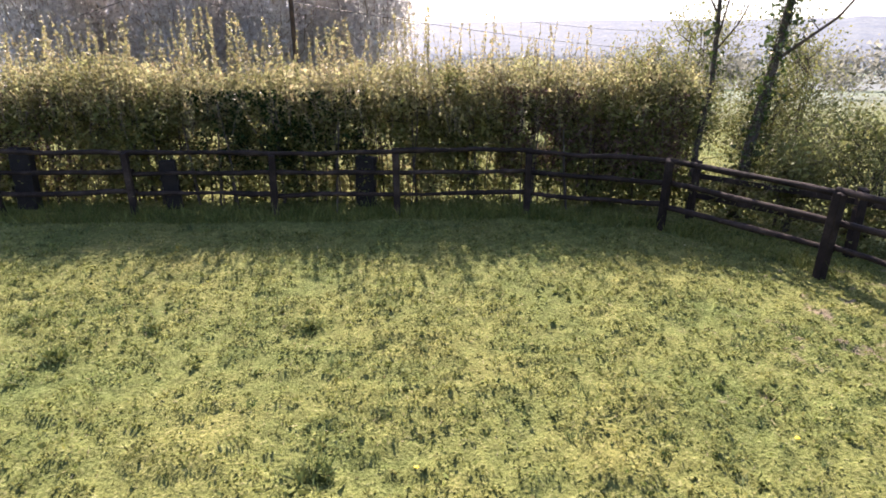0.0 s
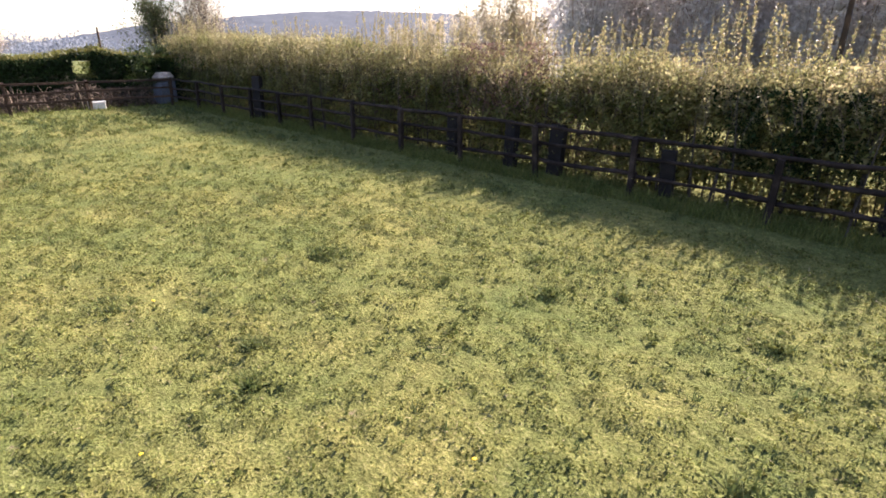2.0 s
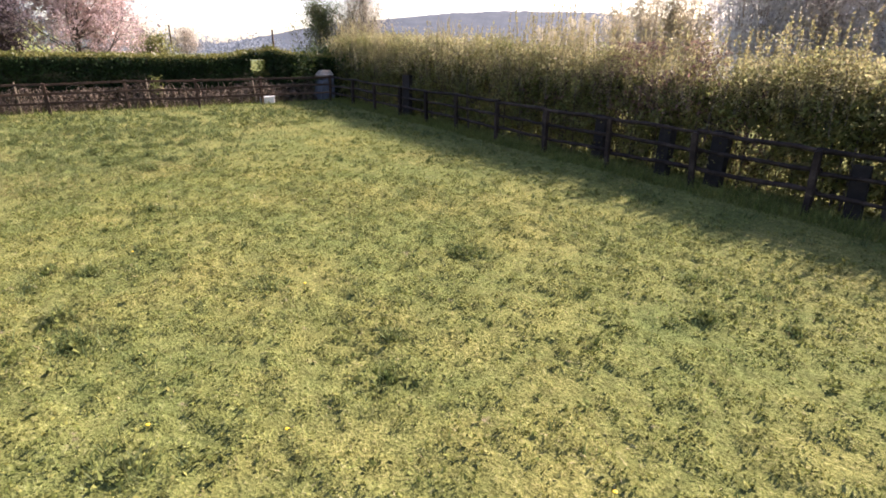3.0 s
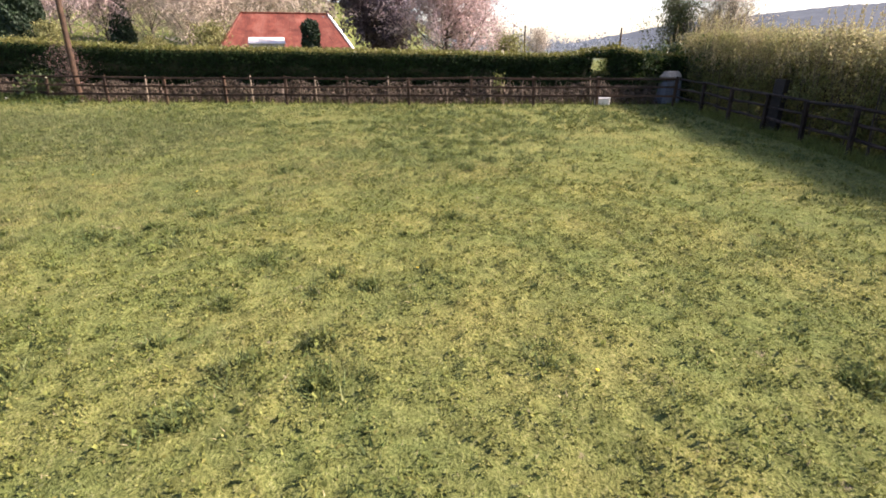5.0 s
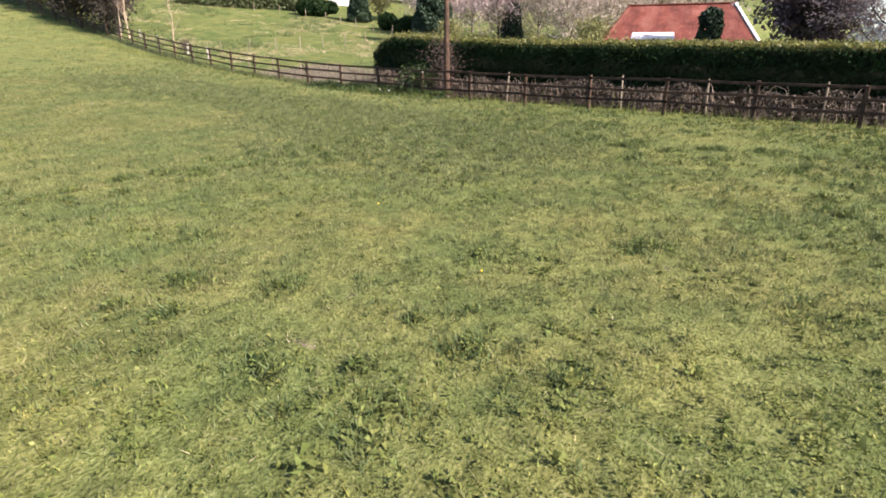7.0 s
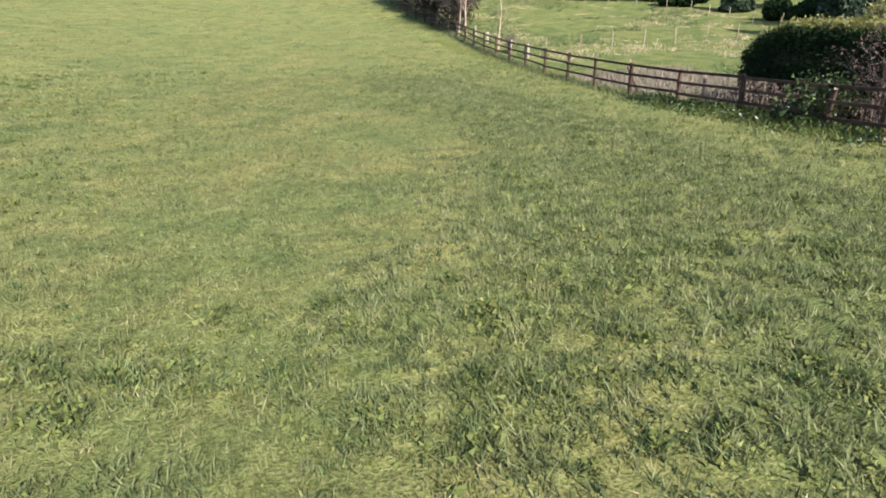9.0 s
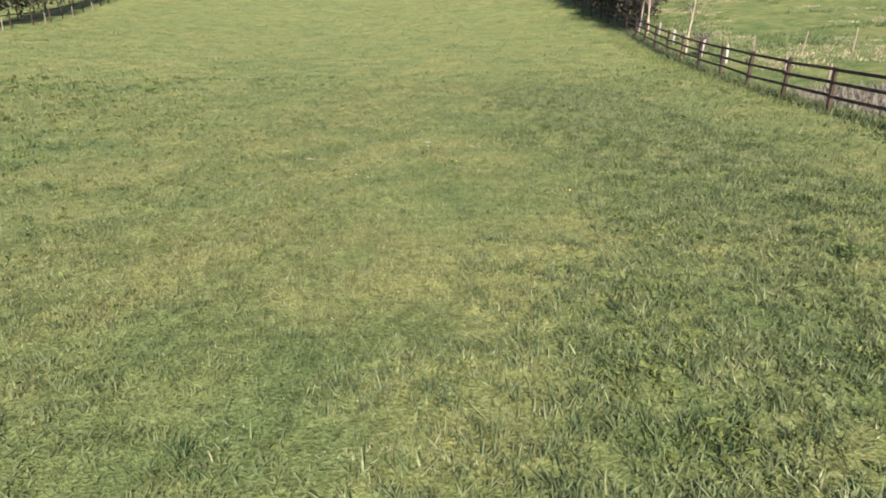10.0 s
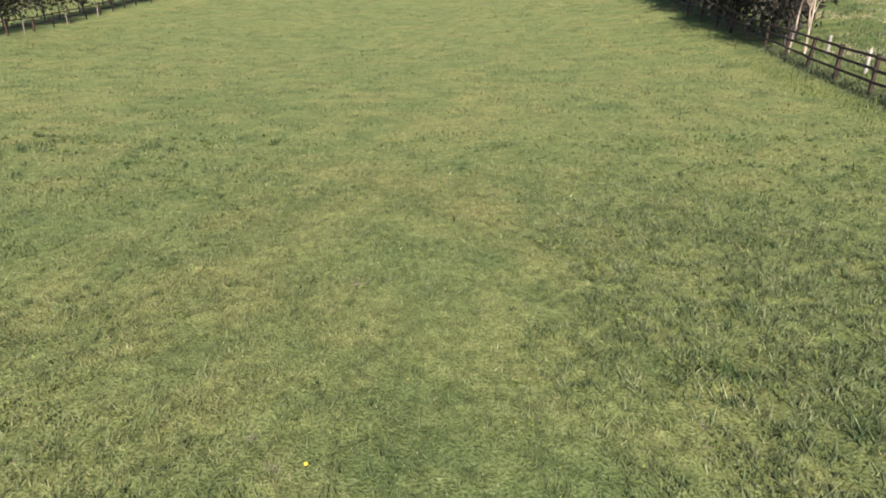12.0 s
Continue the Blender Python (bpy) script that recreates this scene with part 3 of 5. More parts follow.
    P = np.stack([-2.8 + 1.0 * np.clip(r.normal(size=n), -1.7, 1.7), 11.75 + 0.22 * r.normal(size=n), 0.7 + 1.65 * r.random(n) ** 0.7], 1)
    P = P[vnoise(P[:, 0], P[:, 2], 3.0) > 0.3]
    V, F = leaves(P, 0.036, r, 1.5)
    tagged(put("holly", mesh_np("holly", V - np.array(root.location), F), M["laurel"], root, "glossy dark holly grown through the hedge"), kind="stuff")
    n = 42000
    x = np.where(r.random(n) < 0.6, r.uniform(1.8, 5.2, n), r.uniform(-16, -7, n))
    high = np.where((x > -12) & (x < -8.6), 1.3, 0.5)
    P = np.stack([x, line_y(x) - 0.25 * (high > 1) + 0.3 * r.normal(size=n), high + 1.9 * r.random(n) ** 0.8], 1)
    P = P[vnoise(P[:, 0], P[:, 2], 2.2, 3.0) > 0.35]
    V, F = leaves(P, 0.030, r, 2.4)
    tagged(put("brown_leaves", mesh_np("brown_leaves", V - np.array(root.location), F), M["brown_leaf"], root, "brown dead leaves and thorn twigs"), kind="stuff")
    return root


def noise_field(a, b):
    a, b = np.asarray(a), np.asarray(b)
    return (np.sin(a * 2.1 + 1.3 * np.sin(b * 1.7)) + np.sin(b * 2.7 + 0.8 * np.sin(a * 1.1 + 2)) + np.sin((a + b) * 3.9 + 1.0)) / 3


mixed_hedge()


def clipped_hedge():
    r = np.random.default_rng(8)
    root = thing("hedge", -33.3, -8, gz(-33.3, -8), "dense clipped evergreen hedge with sunlit yellowish top", "hedge")
    o = np.array(root.location)
    x1 = -32.4
    def fall(y):
        return np.interp(y, [-26.6, -26.0, -25.0, -22, -18, -10, 0, 4, 5.8, 6.4, 7.8, 8.8, 11.6], [0.76, 0.98, 1.12, 1.09, 1.04, 1.0, 0.93, 0.89, 0.93, 1.0, 1.04, 0.93, 0.86])

    blocks = [(-26.6, 6.4, -0.1, 2.45, -34.6), (6.4, 7.4, -0.1, 1.3, -33.2), (6.4, 7.4, 2.14, 2.5, -33.0), (7.4, 11.6, -0.1, 2.5, -33.3)]
    for y0, y1, z0, z1, x0 in blocks:
        ys = np.arange(y0, y1 + 0.01, (y1 - y0) / max(1, round((y1 - y0) / 1.0)))
        V, F = [], []
        for y in ys:
            g = gz(-33.3, y)
            w = 0.05 * math.sin(y * 1.9)
            t_ = z1 * float(fall(y)) - 0.12
            V += [(x0 + 0.12 - w, y, g + z0), (x1 - 0.14 + w, y, g + z0), (x1 - 0.16 + w, y, g + t_), (x0 + 0.14, y, g + t_)]
        k = len(ys)
        for i in range(k - 1):
            for a, b in ((0, 1), (1, 2), (2, 3), (3, 0)):
                F.append((i * 4 + a, i * 4 + b, i * 4 + 4 + b, i * 4 + 4 + a))
        F += [(3, 2, 1, 0), tuple((k - 1) * 4 + j for j in range(4))]
        # solid near-black core added behind the leaves; inner shade is in its colour
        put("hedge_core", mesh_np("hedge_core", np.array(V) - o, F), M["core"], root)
        L = y1 - y0

        def fill(n, fx, fy, fz):
            p = np.stack([fx(n), fy(n), fz(n)], 1)
            p[:, 2] = p[:, 2] * fall(p[:, 1]) + ground(-33.3, p[:, 1])
            return p
        n_face = int(L * (z1 - z0) * 950)
        yy = lambda n: r.uniform(y0, y1, n)
        zz = lambda n: r.uniform(max(z0, 0), z1, n)
        front = fill(n_face, lambda n: x1 + 0.07 * r.normal(size=n), yy, zz)
        back = fill(n_face // 5, lambda n: x0 + 0.07 * r.normal(size=n), yy, zz)
        P = [front, back]
        for e in (y0, y1):
            P.append(fill(int(2.2 * (z1 - z0) * 300), lambda n: r.uniform(x0, x1, n), lambda n: e + 0.06 * r.normal(size=n), zz))
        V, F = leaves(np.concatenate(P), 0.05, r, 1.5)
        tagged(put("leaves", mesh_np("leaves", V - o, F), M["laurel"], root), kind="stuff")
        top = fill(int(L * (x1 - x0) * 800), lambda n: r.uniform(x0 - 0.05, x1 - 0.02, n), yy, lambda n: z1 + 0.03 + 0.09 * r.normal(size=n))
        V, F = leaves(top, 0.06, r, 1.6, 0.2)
        tagged(put("fresh_leaves", mesh_np("fresh_leaves", V - o, F), M["laurel_top"], root, "fresh yellow-green top growth with sunlight in its colour"), kind="stuff")
    return root


clipped_hedge()


# ---------------------------------------------------------------- trees and shrubs
def grow(r, height, trunk_r, spread, limbs, subs, leafs, leaf_r, start=0.25, lean=0.0, upward=0.55, trunk_top=0.9, stems=1):
    """Tubes of a branching plant and the places of its leaves, round its own foot."""
    wood, twigs, tips = [], [], []
    for s in range(stems):
        bx, by = (0, 0) if stems == 1 else 0.35 * spread * r.normal(size=2) * 0.4
        lx, ly = lean + 0.05 * height * r.normal() * 0.4, 0.05 * height * r.normal() * 0.4
        T = []
        for k in range(7):
            f = k / 6
            T.append((bx + lx * f + 0.02 * height * r.normal() * f, by + ly * f + 0.02 * height * r.normal() * f, height * trunk_top * f - 0.15 * (k == 0), trunk_r * (1 - 0.85 * f)))
        wood.append(T)
        T = np.array(T)
        for _ in range(limbs):
            f = start + (1 - start) * r.random()
            p = np.array([np.interp(f * 6, np.arange(7), T[:, j]) for j in range(4)])
            a = r.uniform(0, 2 * math.pi)
            L = spread * (1.15 - 0.65 * f) * (0.6 + 0.6 * r.random())
            d = np.array([math.cos(a), math.sin(a), upward + 0.5 * r.random()])
            d /= np.linalg.norm(d)
            q = [p[:3], p[:3] + d * L * 0.5 + 0.05 * L * r.normal(size=3), p[:3] + d * L + np.array([0, 0, 0.12 * L]) + 0.08 * L * r.normal(size=3)]
            rr = max(0.012, p[3] * 0.45)
            wood.append([(*q[0], rr), (*q[1], rr * 0.6), (*q[2], rr * 0.2)])
            for _ in range(subs):
                g = 0.25 + 0.75 * r.random()
                b = q[0] * (1 - g) + q[2] * g if g > 0.5 else q[0] + (q[1] - q[0]) * g * 2
                e = b + (d * 0.5 + r.normal(size=3) * 0.6 + np.array([0, 0, 0.25])) * L * 0.42
                twigs.append([(*b, rr * 0.28), (*((b + e) / 2 + 0.04 * L * r.normal(size=3)), rr * 0.2), (*e, rr * 0.07)])
                tips.append((b + e) / 2)
                tips.append(e)
    tips = np.array(tips)
    per = max(1, leafs // len(tips))
    P = np.repeat(tips, per, 0) + r.normal(size=(len(tips) * per, 3)) * leaf_r
    return wood, twigs, P


def plant(name, x, y, seed, label, category, leaf, leaf_size, group="", bark="bark", twig="twig", z=None, leaf_long=1.5, **k):
    r = np.random.default_rng(seed)
    wood, twigs, P = grow(r, **k)
    P = P[P[:, 2] > 0.05]
    root = thing(name, x, y, gz(x, y) if z is None else z, label, category, group, turn=r.uniform(0, 360))
    V, F = tubes(wood, 6)
    put("trunk", mesh_np("trunk", V, F), M[bark], root, smooth=True)
    V, F = tubes(twigs, 3)
    tagged(put("branching", mesh_np("branching", V, F), M[twig], root), kind="stuff")
    V, F = leaves(P, leaf_size, r, leaf_long)
    put("crown", mesh_np("crown", V, F), M[leaf], root)
    return root


def at(yaw, dist, cx=-3.0, cy=0.0):
    return cx - math.sin(radians(yaw)) * dist, cy + math.cos(radians(yaw)) * dist


# tall row behind the field hedge: dense upright plumes of fine growth
def plume_tree(x, y, seed, label, leaf, size, group, height, radius, plumes, leafs):
    r = np.random.default_rng(seed)
    root = thing("tree", x, y, gz(x, y), label, "tree", group)
    V, F = tubes([[(0, 0, -0.2, height * 0.017), (0.1, 0, height * 0.3, height * 0.012), (0, 0.15, height * 0.85, 0.03)]], 7)
    put("trunk", mesh_np("trunk", V, F), M["bare"], root, smooth=True)
    limbs, P = [], []
    for k in range(plumes):
        a, q = r.uniform(0, 2 * math.pi), radius * math.sqrt(r.random())
        px, py = q * math.cos(a), q * math.sin(a)
        z0 = height * (0.02 + 0.50 * r.random() ** 1.4)
        z1 = min(height * (1.04 - 0.25 * q / radius), z0 + height * (0.28 + 0.3 * r.random()))
        limbs.append([(0, 0, z0 * 0.7, 0.06), (px * 0.7, py * 0.7, z0 + 0.1 * (z1 - z0), 0.04), (px, py, z1, 0.012)])
        n = leafs // plumes
        f = r.random(n)
        w = radius * 0.36 * np.sin(math.pi * np.clip(0.12 + 0.88 * f, 0, 1)) ** 0.6 + 0.08
        P.append(np.stack([px * (0.75 + 0.25 * f) + w * r.normal(size=n) * 0.6, py * (0.75 + 0.25 * f) + w * r.normal(size=n) * 0.6, z0 + (z1 - z0) * f], 1))
    V, F = tubes(limbs, 4)
    tagged(put("branching", mesh_np("branching", V, F), M["bare"], root), kind="stuff")
    P = np.concatenate(P)
    P = P[P[:, 2] > 0.2]
    V, F = leaves(P, size, r, 2.6)
    put("crown", mesh_np("crown", V, F), M[leaf], root)
    return root


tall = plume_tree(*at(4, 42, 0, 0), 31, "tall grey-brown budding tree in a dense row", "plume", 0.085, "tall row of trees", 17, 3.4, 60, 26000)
for i, (yaw, d, s) in enumerate([(8.5, 46, 0.95), (13, 42, 1.0), (17.5, 46, 1.05), (22.5, 42, 1.0), (27.5, 46, 0.95), (32.0, 43, 0.9), (20, 54, 1.15), (10.5, 53, 1.15), (25, 55, 1.1), (15, 56, 1.2)]):
    x, y = at(yaw, d, 0, 0)
    copy_thing(tall, pose(x, y, gz(x, y), 0, 0, 70 * i + 20) @ Matrix.Scale(s, 4))
pale = plume_tree(*at(37.5, 52, 0, 0), 32, "pale yellow willow coming into leaf behind the hedge", "willow", 0.075, "willows", 11.0, 2.0, 26, 13000)
for i, (yaw, d, s) in enumerate([(40.5, 53, 0.95), (43.5, 56, 0.8), (47, 60, 0.72), (50, 63, 0.62)]):
    x, y = at(yaw, d, 0, 0)
    copy_thing(pale, pose(x, y, gz(x, y), 0, 0, 85 * i) @ Matrix.Scale(s, 4))


def ivy_tree(x, y, seed, height, rad, lean, n):
    r = np.random.default_rng(seed)
    wood, twigs, P = grow(r, height, rad, 2.4, 18, 9, 3600, 0.15, start=0.34, lean=lean, upward=0.75)
    root = thing("tree", x, y, gz(x, y), "ivy-clad tree with bare spreading limbs beside the fence", "tree", "ivy-clad trees")
    V, F = tubes(wood, 8)
    put("trunk", mesh_np("trunk", V, F), M["bark"], root, smooth=True)
    V, F = tubes(twigs, 4)
    tagged(put("branching", mesh_np("branching", V, F), M["bark"], root), kind="stuff")
    V, F = leaves(P, 0.034, r, 1.5)
    put("crown", mesh_np("crown", V, F), M["hawthorn"], root)
    T = np.array(wood[0])
    f = r.random(n) * 0.75 * 6
    C = np.stack([np.interp(f, np.arange(7), T[:, j]) for j in range(3)], 1)
    Q = C + r.normal(size=(n, 3)) * np.array([rad * 1.15, rad * 1.15, 0.08])
    V, F = leaves(Q, 0.045, r, 1.2)
    put("ivy", mesh_np("ivy", V, F), M["ivy"], root, "glossy dark ivy on the trunk")


ivy_tree(5.55, 10.65, 41, 8.5, 0.07, 0.35, 700)
ivy_tree(6.25, 10.2, 42, 9.5, 0.115, 0.45, 4200)
for i, (x, y, h, sp) in enumerate([(4.8, 11.6, 3.3, 1.2), (5.9, 11.9, 3.9, 1.3), (7.6, 10.9, 3.3, 1.4), (7.7, 8.9, 1.9, 1.0), (6.7, 9.2, 1.3, 0.7), (6.9, 10.7, 2.6, 1.0), (5.2, 11.2, 2.4, 0.9)]):
    plant("shrub", x, y, 50 + i, "leafy hawthorn shrub with fresh green leaves", "shrub", "hawthorn", 0.028, "hawthorns by the corner",
          height=h, trunk_r=0.035, spread=sp, limbs=12, subs=9, leafs=9500, leaf_r=0.15, start=0.08, stems=4, upward=0.6)

# corner tree beyond the far end of the hedge
plant("tree", -38.6, 12.6, 61, "bushy half-evergreen tree in dull green leaf", "tree", "ivy_dull", 0.045,
      height=5.2, trunk_r=0.06, spread=2.3, limbs=16, subs=9, leafs=24000, leaf_r=0.16, start=0.06, stems=6, upward=0.9)
plant("tree", -37.4, 15.0, 62, "half-bare bushy tree with thin upright branches", "tree", "grey_leaf", 0.045,
      height=6.4, trunk_r=0.05, spread=3.0, limbs=20, subs=12, leafs=13000, leaf_r=0.18, start=0.06, stems=9, upward=1.6)
for i, (x, y, h) in enumerate([(-33.2, 12.8, 2.6), (-31.0, 12.2, 2.3), (-33.0, 9.6, 2.0), (-33.4, 11.2, 2.2)]):
    plant("shrub", x, y, 65 + i, "dense dark green shrub in the paddock corner", "shrub", "ivy", 0.07, "corner shrubs",
          height=h, trunk_r=0.05, spread=1.25, limbs=12, subs=8, leafs=6000, leaf_r=0.14, start=0.05, stems=5, upward=0.7)

def far_woods(name, mat_key, bands, yaw0, yaw1, seed, label):
    r = np.random.default_rng(seed)
    P, S = [], []
    for dist, gap, height in bands:
        for a in np.arange(yaw0, yaw1, gap):
            if r.random() < 0.20:
                continue
            x, y = at(a + gap * r.normal() * 0.4, dist * (1 + 0.06 * r.normal()), 0, 0)
            hh = height * (0.6 + 0.7 * r.random())
            n = 360 if dist < 200 else 300
            Q = r.normal(size=(n, 3)) * np.array([hh * 0.26, hh * 0.26, hh * 0.17])
            Q[:, 2] = np.abs(Q[:, 2] + hh * 0.45)
            P.append(Q + np.array([x, y, gz(x, y)]))
            S.append(np.full(n, hh * (0.06 if dist < 200 else 0.045)))
    V, F = leaves(np.concatenate(P), np.concatenate(S), r, 1.4)
    tagged(put(name, mesh_np(name, V, F), M[mat_key]), label, "woods", kind="stuff")


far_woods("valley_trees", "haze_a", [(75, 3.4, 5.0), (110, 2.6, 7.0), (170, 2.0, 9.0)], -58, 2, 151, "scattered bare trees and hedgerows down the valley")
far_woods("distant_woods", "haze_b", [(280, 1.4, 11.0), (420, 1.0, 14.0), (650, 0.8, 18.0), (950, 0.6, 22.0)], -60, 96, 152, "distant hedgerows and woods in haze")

# flowering and copper trees above the clipped hedge
plant("tree", *at(92.2, 45), 71, "cherry tree covered in pale pink blossom", "tree", "blossom", 0.08,
      height=8.6, trunk_r=0.16, spread=4.5, limbs=50, subs=12, leafs=40000, leaf_r=0.25, start=0.12, upward=0.5)
plant("tree", *at(98.5, 51), 72, "dark copper-leaved plum tree", "tree", "copper", 0.135,
      height=10.5, trunk_r=0.2, spread=4.2, limbs=56, subs=12, leafs=44000, leaf_r=0.28, start=0.12, upward=0.6)
bare_tree = plant("tree", *at(116, 66), 73, "bare greyish tree with a haze of fine twigs", "tree", "bare", 0.055, "bare trees beyond the hedge", leaf_long=9.0,
                  height=8.0, trunk_r=0.11, spread=4.2, limbs=44, subs=6, leafs=7500, leaf_r=0.5, start=0.08, upward=0.7)
for i, (yaw, d, s) in enumerate([(119, 72, 1.1), (113, 78, 1.2), (139.5, 120, 0.85), (109, 84, 1.25), (87, 90, 0.6), (83.5, 120, 0.7)]):
    x, y = at(yaw, d)
    copy_thing(bare_tree, pose(x, y, gz(x, y), 0, 0, 61 * i) @ Matrix.Scale(s, 4))


plum = plant("tree", *at(122.5, 70), 74, "pinkish budding plum tree with fine twigs", "tree", "pinkish", 0.07, "plum trees beyond the hedge", leaf_long=4.0,
             height=7.0, trunk_r=0.10, spread=3.6, limbs=40, subs=6, leafs=8000, leaf_r=0.45, start=0.06, upward=0.6)
for i, (yaw, d, s) in enumerate([(127.5, 74, 1.1), (125, 80, 1.2), (136.5, 108, 1.0), (130, 90, 1.1)]):
    x, y = at(yaw, d)
    copy_thing(plum, pose(x, y, gz(x, y), 0, 0, 61 * i) @ Matrix.Scale(s, 4))
green = plant("shrub", *at(114.2, 60), 75, "yellow-green spring shrub behind the clipped hedge", "shrub", "olive", 0.11, "garden shrubs", leaf_long=1.8,
              height=3.6, trunk_r=0.05, spread=2.0, limbs=16, subs=6, leafs=3400, leaf_r=0.26, start=0.05, stems=3, upward=0.8)
for i, (yaw, d, s) in enumerate([(119, 60, 0.6), (126.5, 60, 0.7), (86.0, 62, 0.95), (133.5, 92, 0.9), (138.5, 100, 0.9)]):
    x, y = at(yaw, d)
    copy_thing(green, pose(x, y, gz(x, y), 0, 0, 47 * i) @ Matrix.Scale(s, 4))
far_woods("hillside_woods", "haze_c", [(118, 2.4, 8.0), (140, 2.0, 10.0), (165, 1.6, 12.0)], 105, 153, 153, "mixed budding woods along the hillside")


def conifer(x, y, seed, height, width, label, group, column=False):
    r = np.random.default_rng(seed)
    root = thing("conifer", x, y, gz(x, y), label, "conifer", group)
    V, F = tubes([[(0, 0, -0.1, 0.12), (0, 0, height * 0.5, 0.07), (0, 0, height * 0.97, 0.02)]], 6)
    put("trunk", mesh_np("trunk", V, F), M["bark"], root, smooth=True)
    n = int(8000 * height * width / 10)
    f = r.random(n)
    prof = np.where(f < 0.93, 0.90 + 0.10 * np.sin(f * 3.1), np.sqrt(np.clip((1 - f) / 0.07, 0, 1)) * 0.9) if column else (1.02 - f) ** 0.8
    a = r.uniform(0, 2 * math.pi, n)
    rad = width / 2 * prof * (1 + 0.12 * np.sin(a * 5 + f * 23)) * np.sqrt(0.55 + 0.45 * r.random(n))
    P = np.stack([rad * np.cos(a), rad * np.sin(a), 0.1 + (height - 0.1) * f], 1)
    V, F = leaves(P, 0.12, r, 1.8)
    put("crown", mesh_np("crown", V, F), M["conifer"], root)


conifer(*at(105.3, 45), 81, 4.6, 1.3, "clipped columnar dark conifer behind the hedge", "conifers", True)
conifer(*at(128.2, 66), 82, 9.0, 4.8, "broad dark conifer at the garden's edge", "conifers")
conifer(*at(135.3, 88), 83, 6.5, 3.4, "broad dark conifer at the garden's edge", "conifers")
conifer(*at(121.3, 70), 84, 7.5, 2.6, "slim grey-green conifer among bare trees", "conifers")


def round_bush(x, y, seed, rad, label, group):
    r = np.random.default_rng(seed)
    root = thing("bush", x, y, gz(x, y), label, "bush", group)
    V, F = tubes([[(0, 0, -0.1, 0.09), (0.03, 0, rad, 0.05), (0, 0.02, rad * 1.4, 0.02)]], 5)
    put("stem", mesh_np("stem", V, F), M["bark"], root)
    n = int(3000 * rad)
    D = r.normal(size=(n, 3))
    D /= np.linalg.norm(D, axis=1)[:, None]
    P = D * (rad * (0.72 + 0.3 * r.random(n) ** 0.5 + 0.06 * np.sin(D[:, 0] * 9) * np.sin(D[:, 2] * 8)))[:, None] * np.array([1, 1, 0.85])
    P[:, 2] = np.maximum(P[:, 2] + rad * 0.8, 0.03)
    V, F = leaves(P, 0.17, r, 1.5)
    put("crown", mesh_np("crown", V, F), M["laurel"], root)


for i, (yaw, d, rad) in enumerate([(140.0, 92, 1.35), (138.8, 92, 1.35), (130.4, 68, 1.5), (137.9, 96, 1.0), (132.6, 80, 1.2)]):
    round_bush(*at(yaw, d), 90 + i, rad, "rounded dark clipped bush in a far garden", "round bushes")

def far_hedge():
    """Low dark hedge along the top of the far field."""
    r = np.random.default_rng(97)
    ends = [at(150.5, 97), at(146, 96), at(142.0, 97), at(140.6, 96)]
    x0, y0 = ends[0]
    root = thing("hedge", x0, y0, gz(x0, y0), "low dark hedge along the top of a far field", "hedge")
    o = np.array(root.location)
    n = 9000
    f = r.random(n)
    x, y = np.interp(f, [0, 0.4, 0.85, 1], [p[0] for p in ends]), np.interp(f, [0, 0.4, 0.85, 1], [p[1] for p in ends])
    x, y = x + 0.45 * r.normal(size=n), y + 0.45 * r.normal(size=n)
    z = ground(x, y) + (1.3 + 0.9 * vnoise(f * 60, f * 0, 1.0, 3.0)) * r.random(n) ** 0.7
    V, F = leaves(np.stack([x, y, z], 1) - o, 0.20, r, 1.5)
    tagged(put("leaves", mesh_np("leaves", V, F), M["ivy_dull"], root), kind="stuff")
    stems = [[(px, py, -0.2, 0.05), (px + 0.1, py, 0.5, 0.04), (px, py + 0.1, 1.1, 0.02)] for px, py in
             ((np.interp(k, [0, 0.4, 0.85, 1], [p[0] for p in ends]) - o[0], np.interp(k, [0, 0.4, 0.85, 1], [p[1] for p in ends]) - o[1]) for k in np.linspace(0, 1, 24))]
    stems = [[(a, b, c + gz(a + o[0], b + o[1]) - o[2], w) for a, b, c, w in line] for line in stems]
    tagged(put("brushwood", mesh_np("brushwood", *tubes(stems, 4)), M["bark"], root), kind="stuff")


far_hedge()

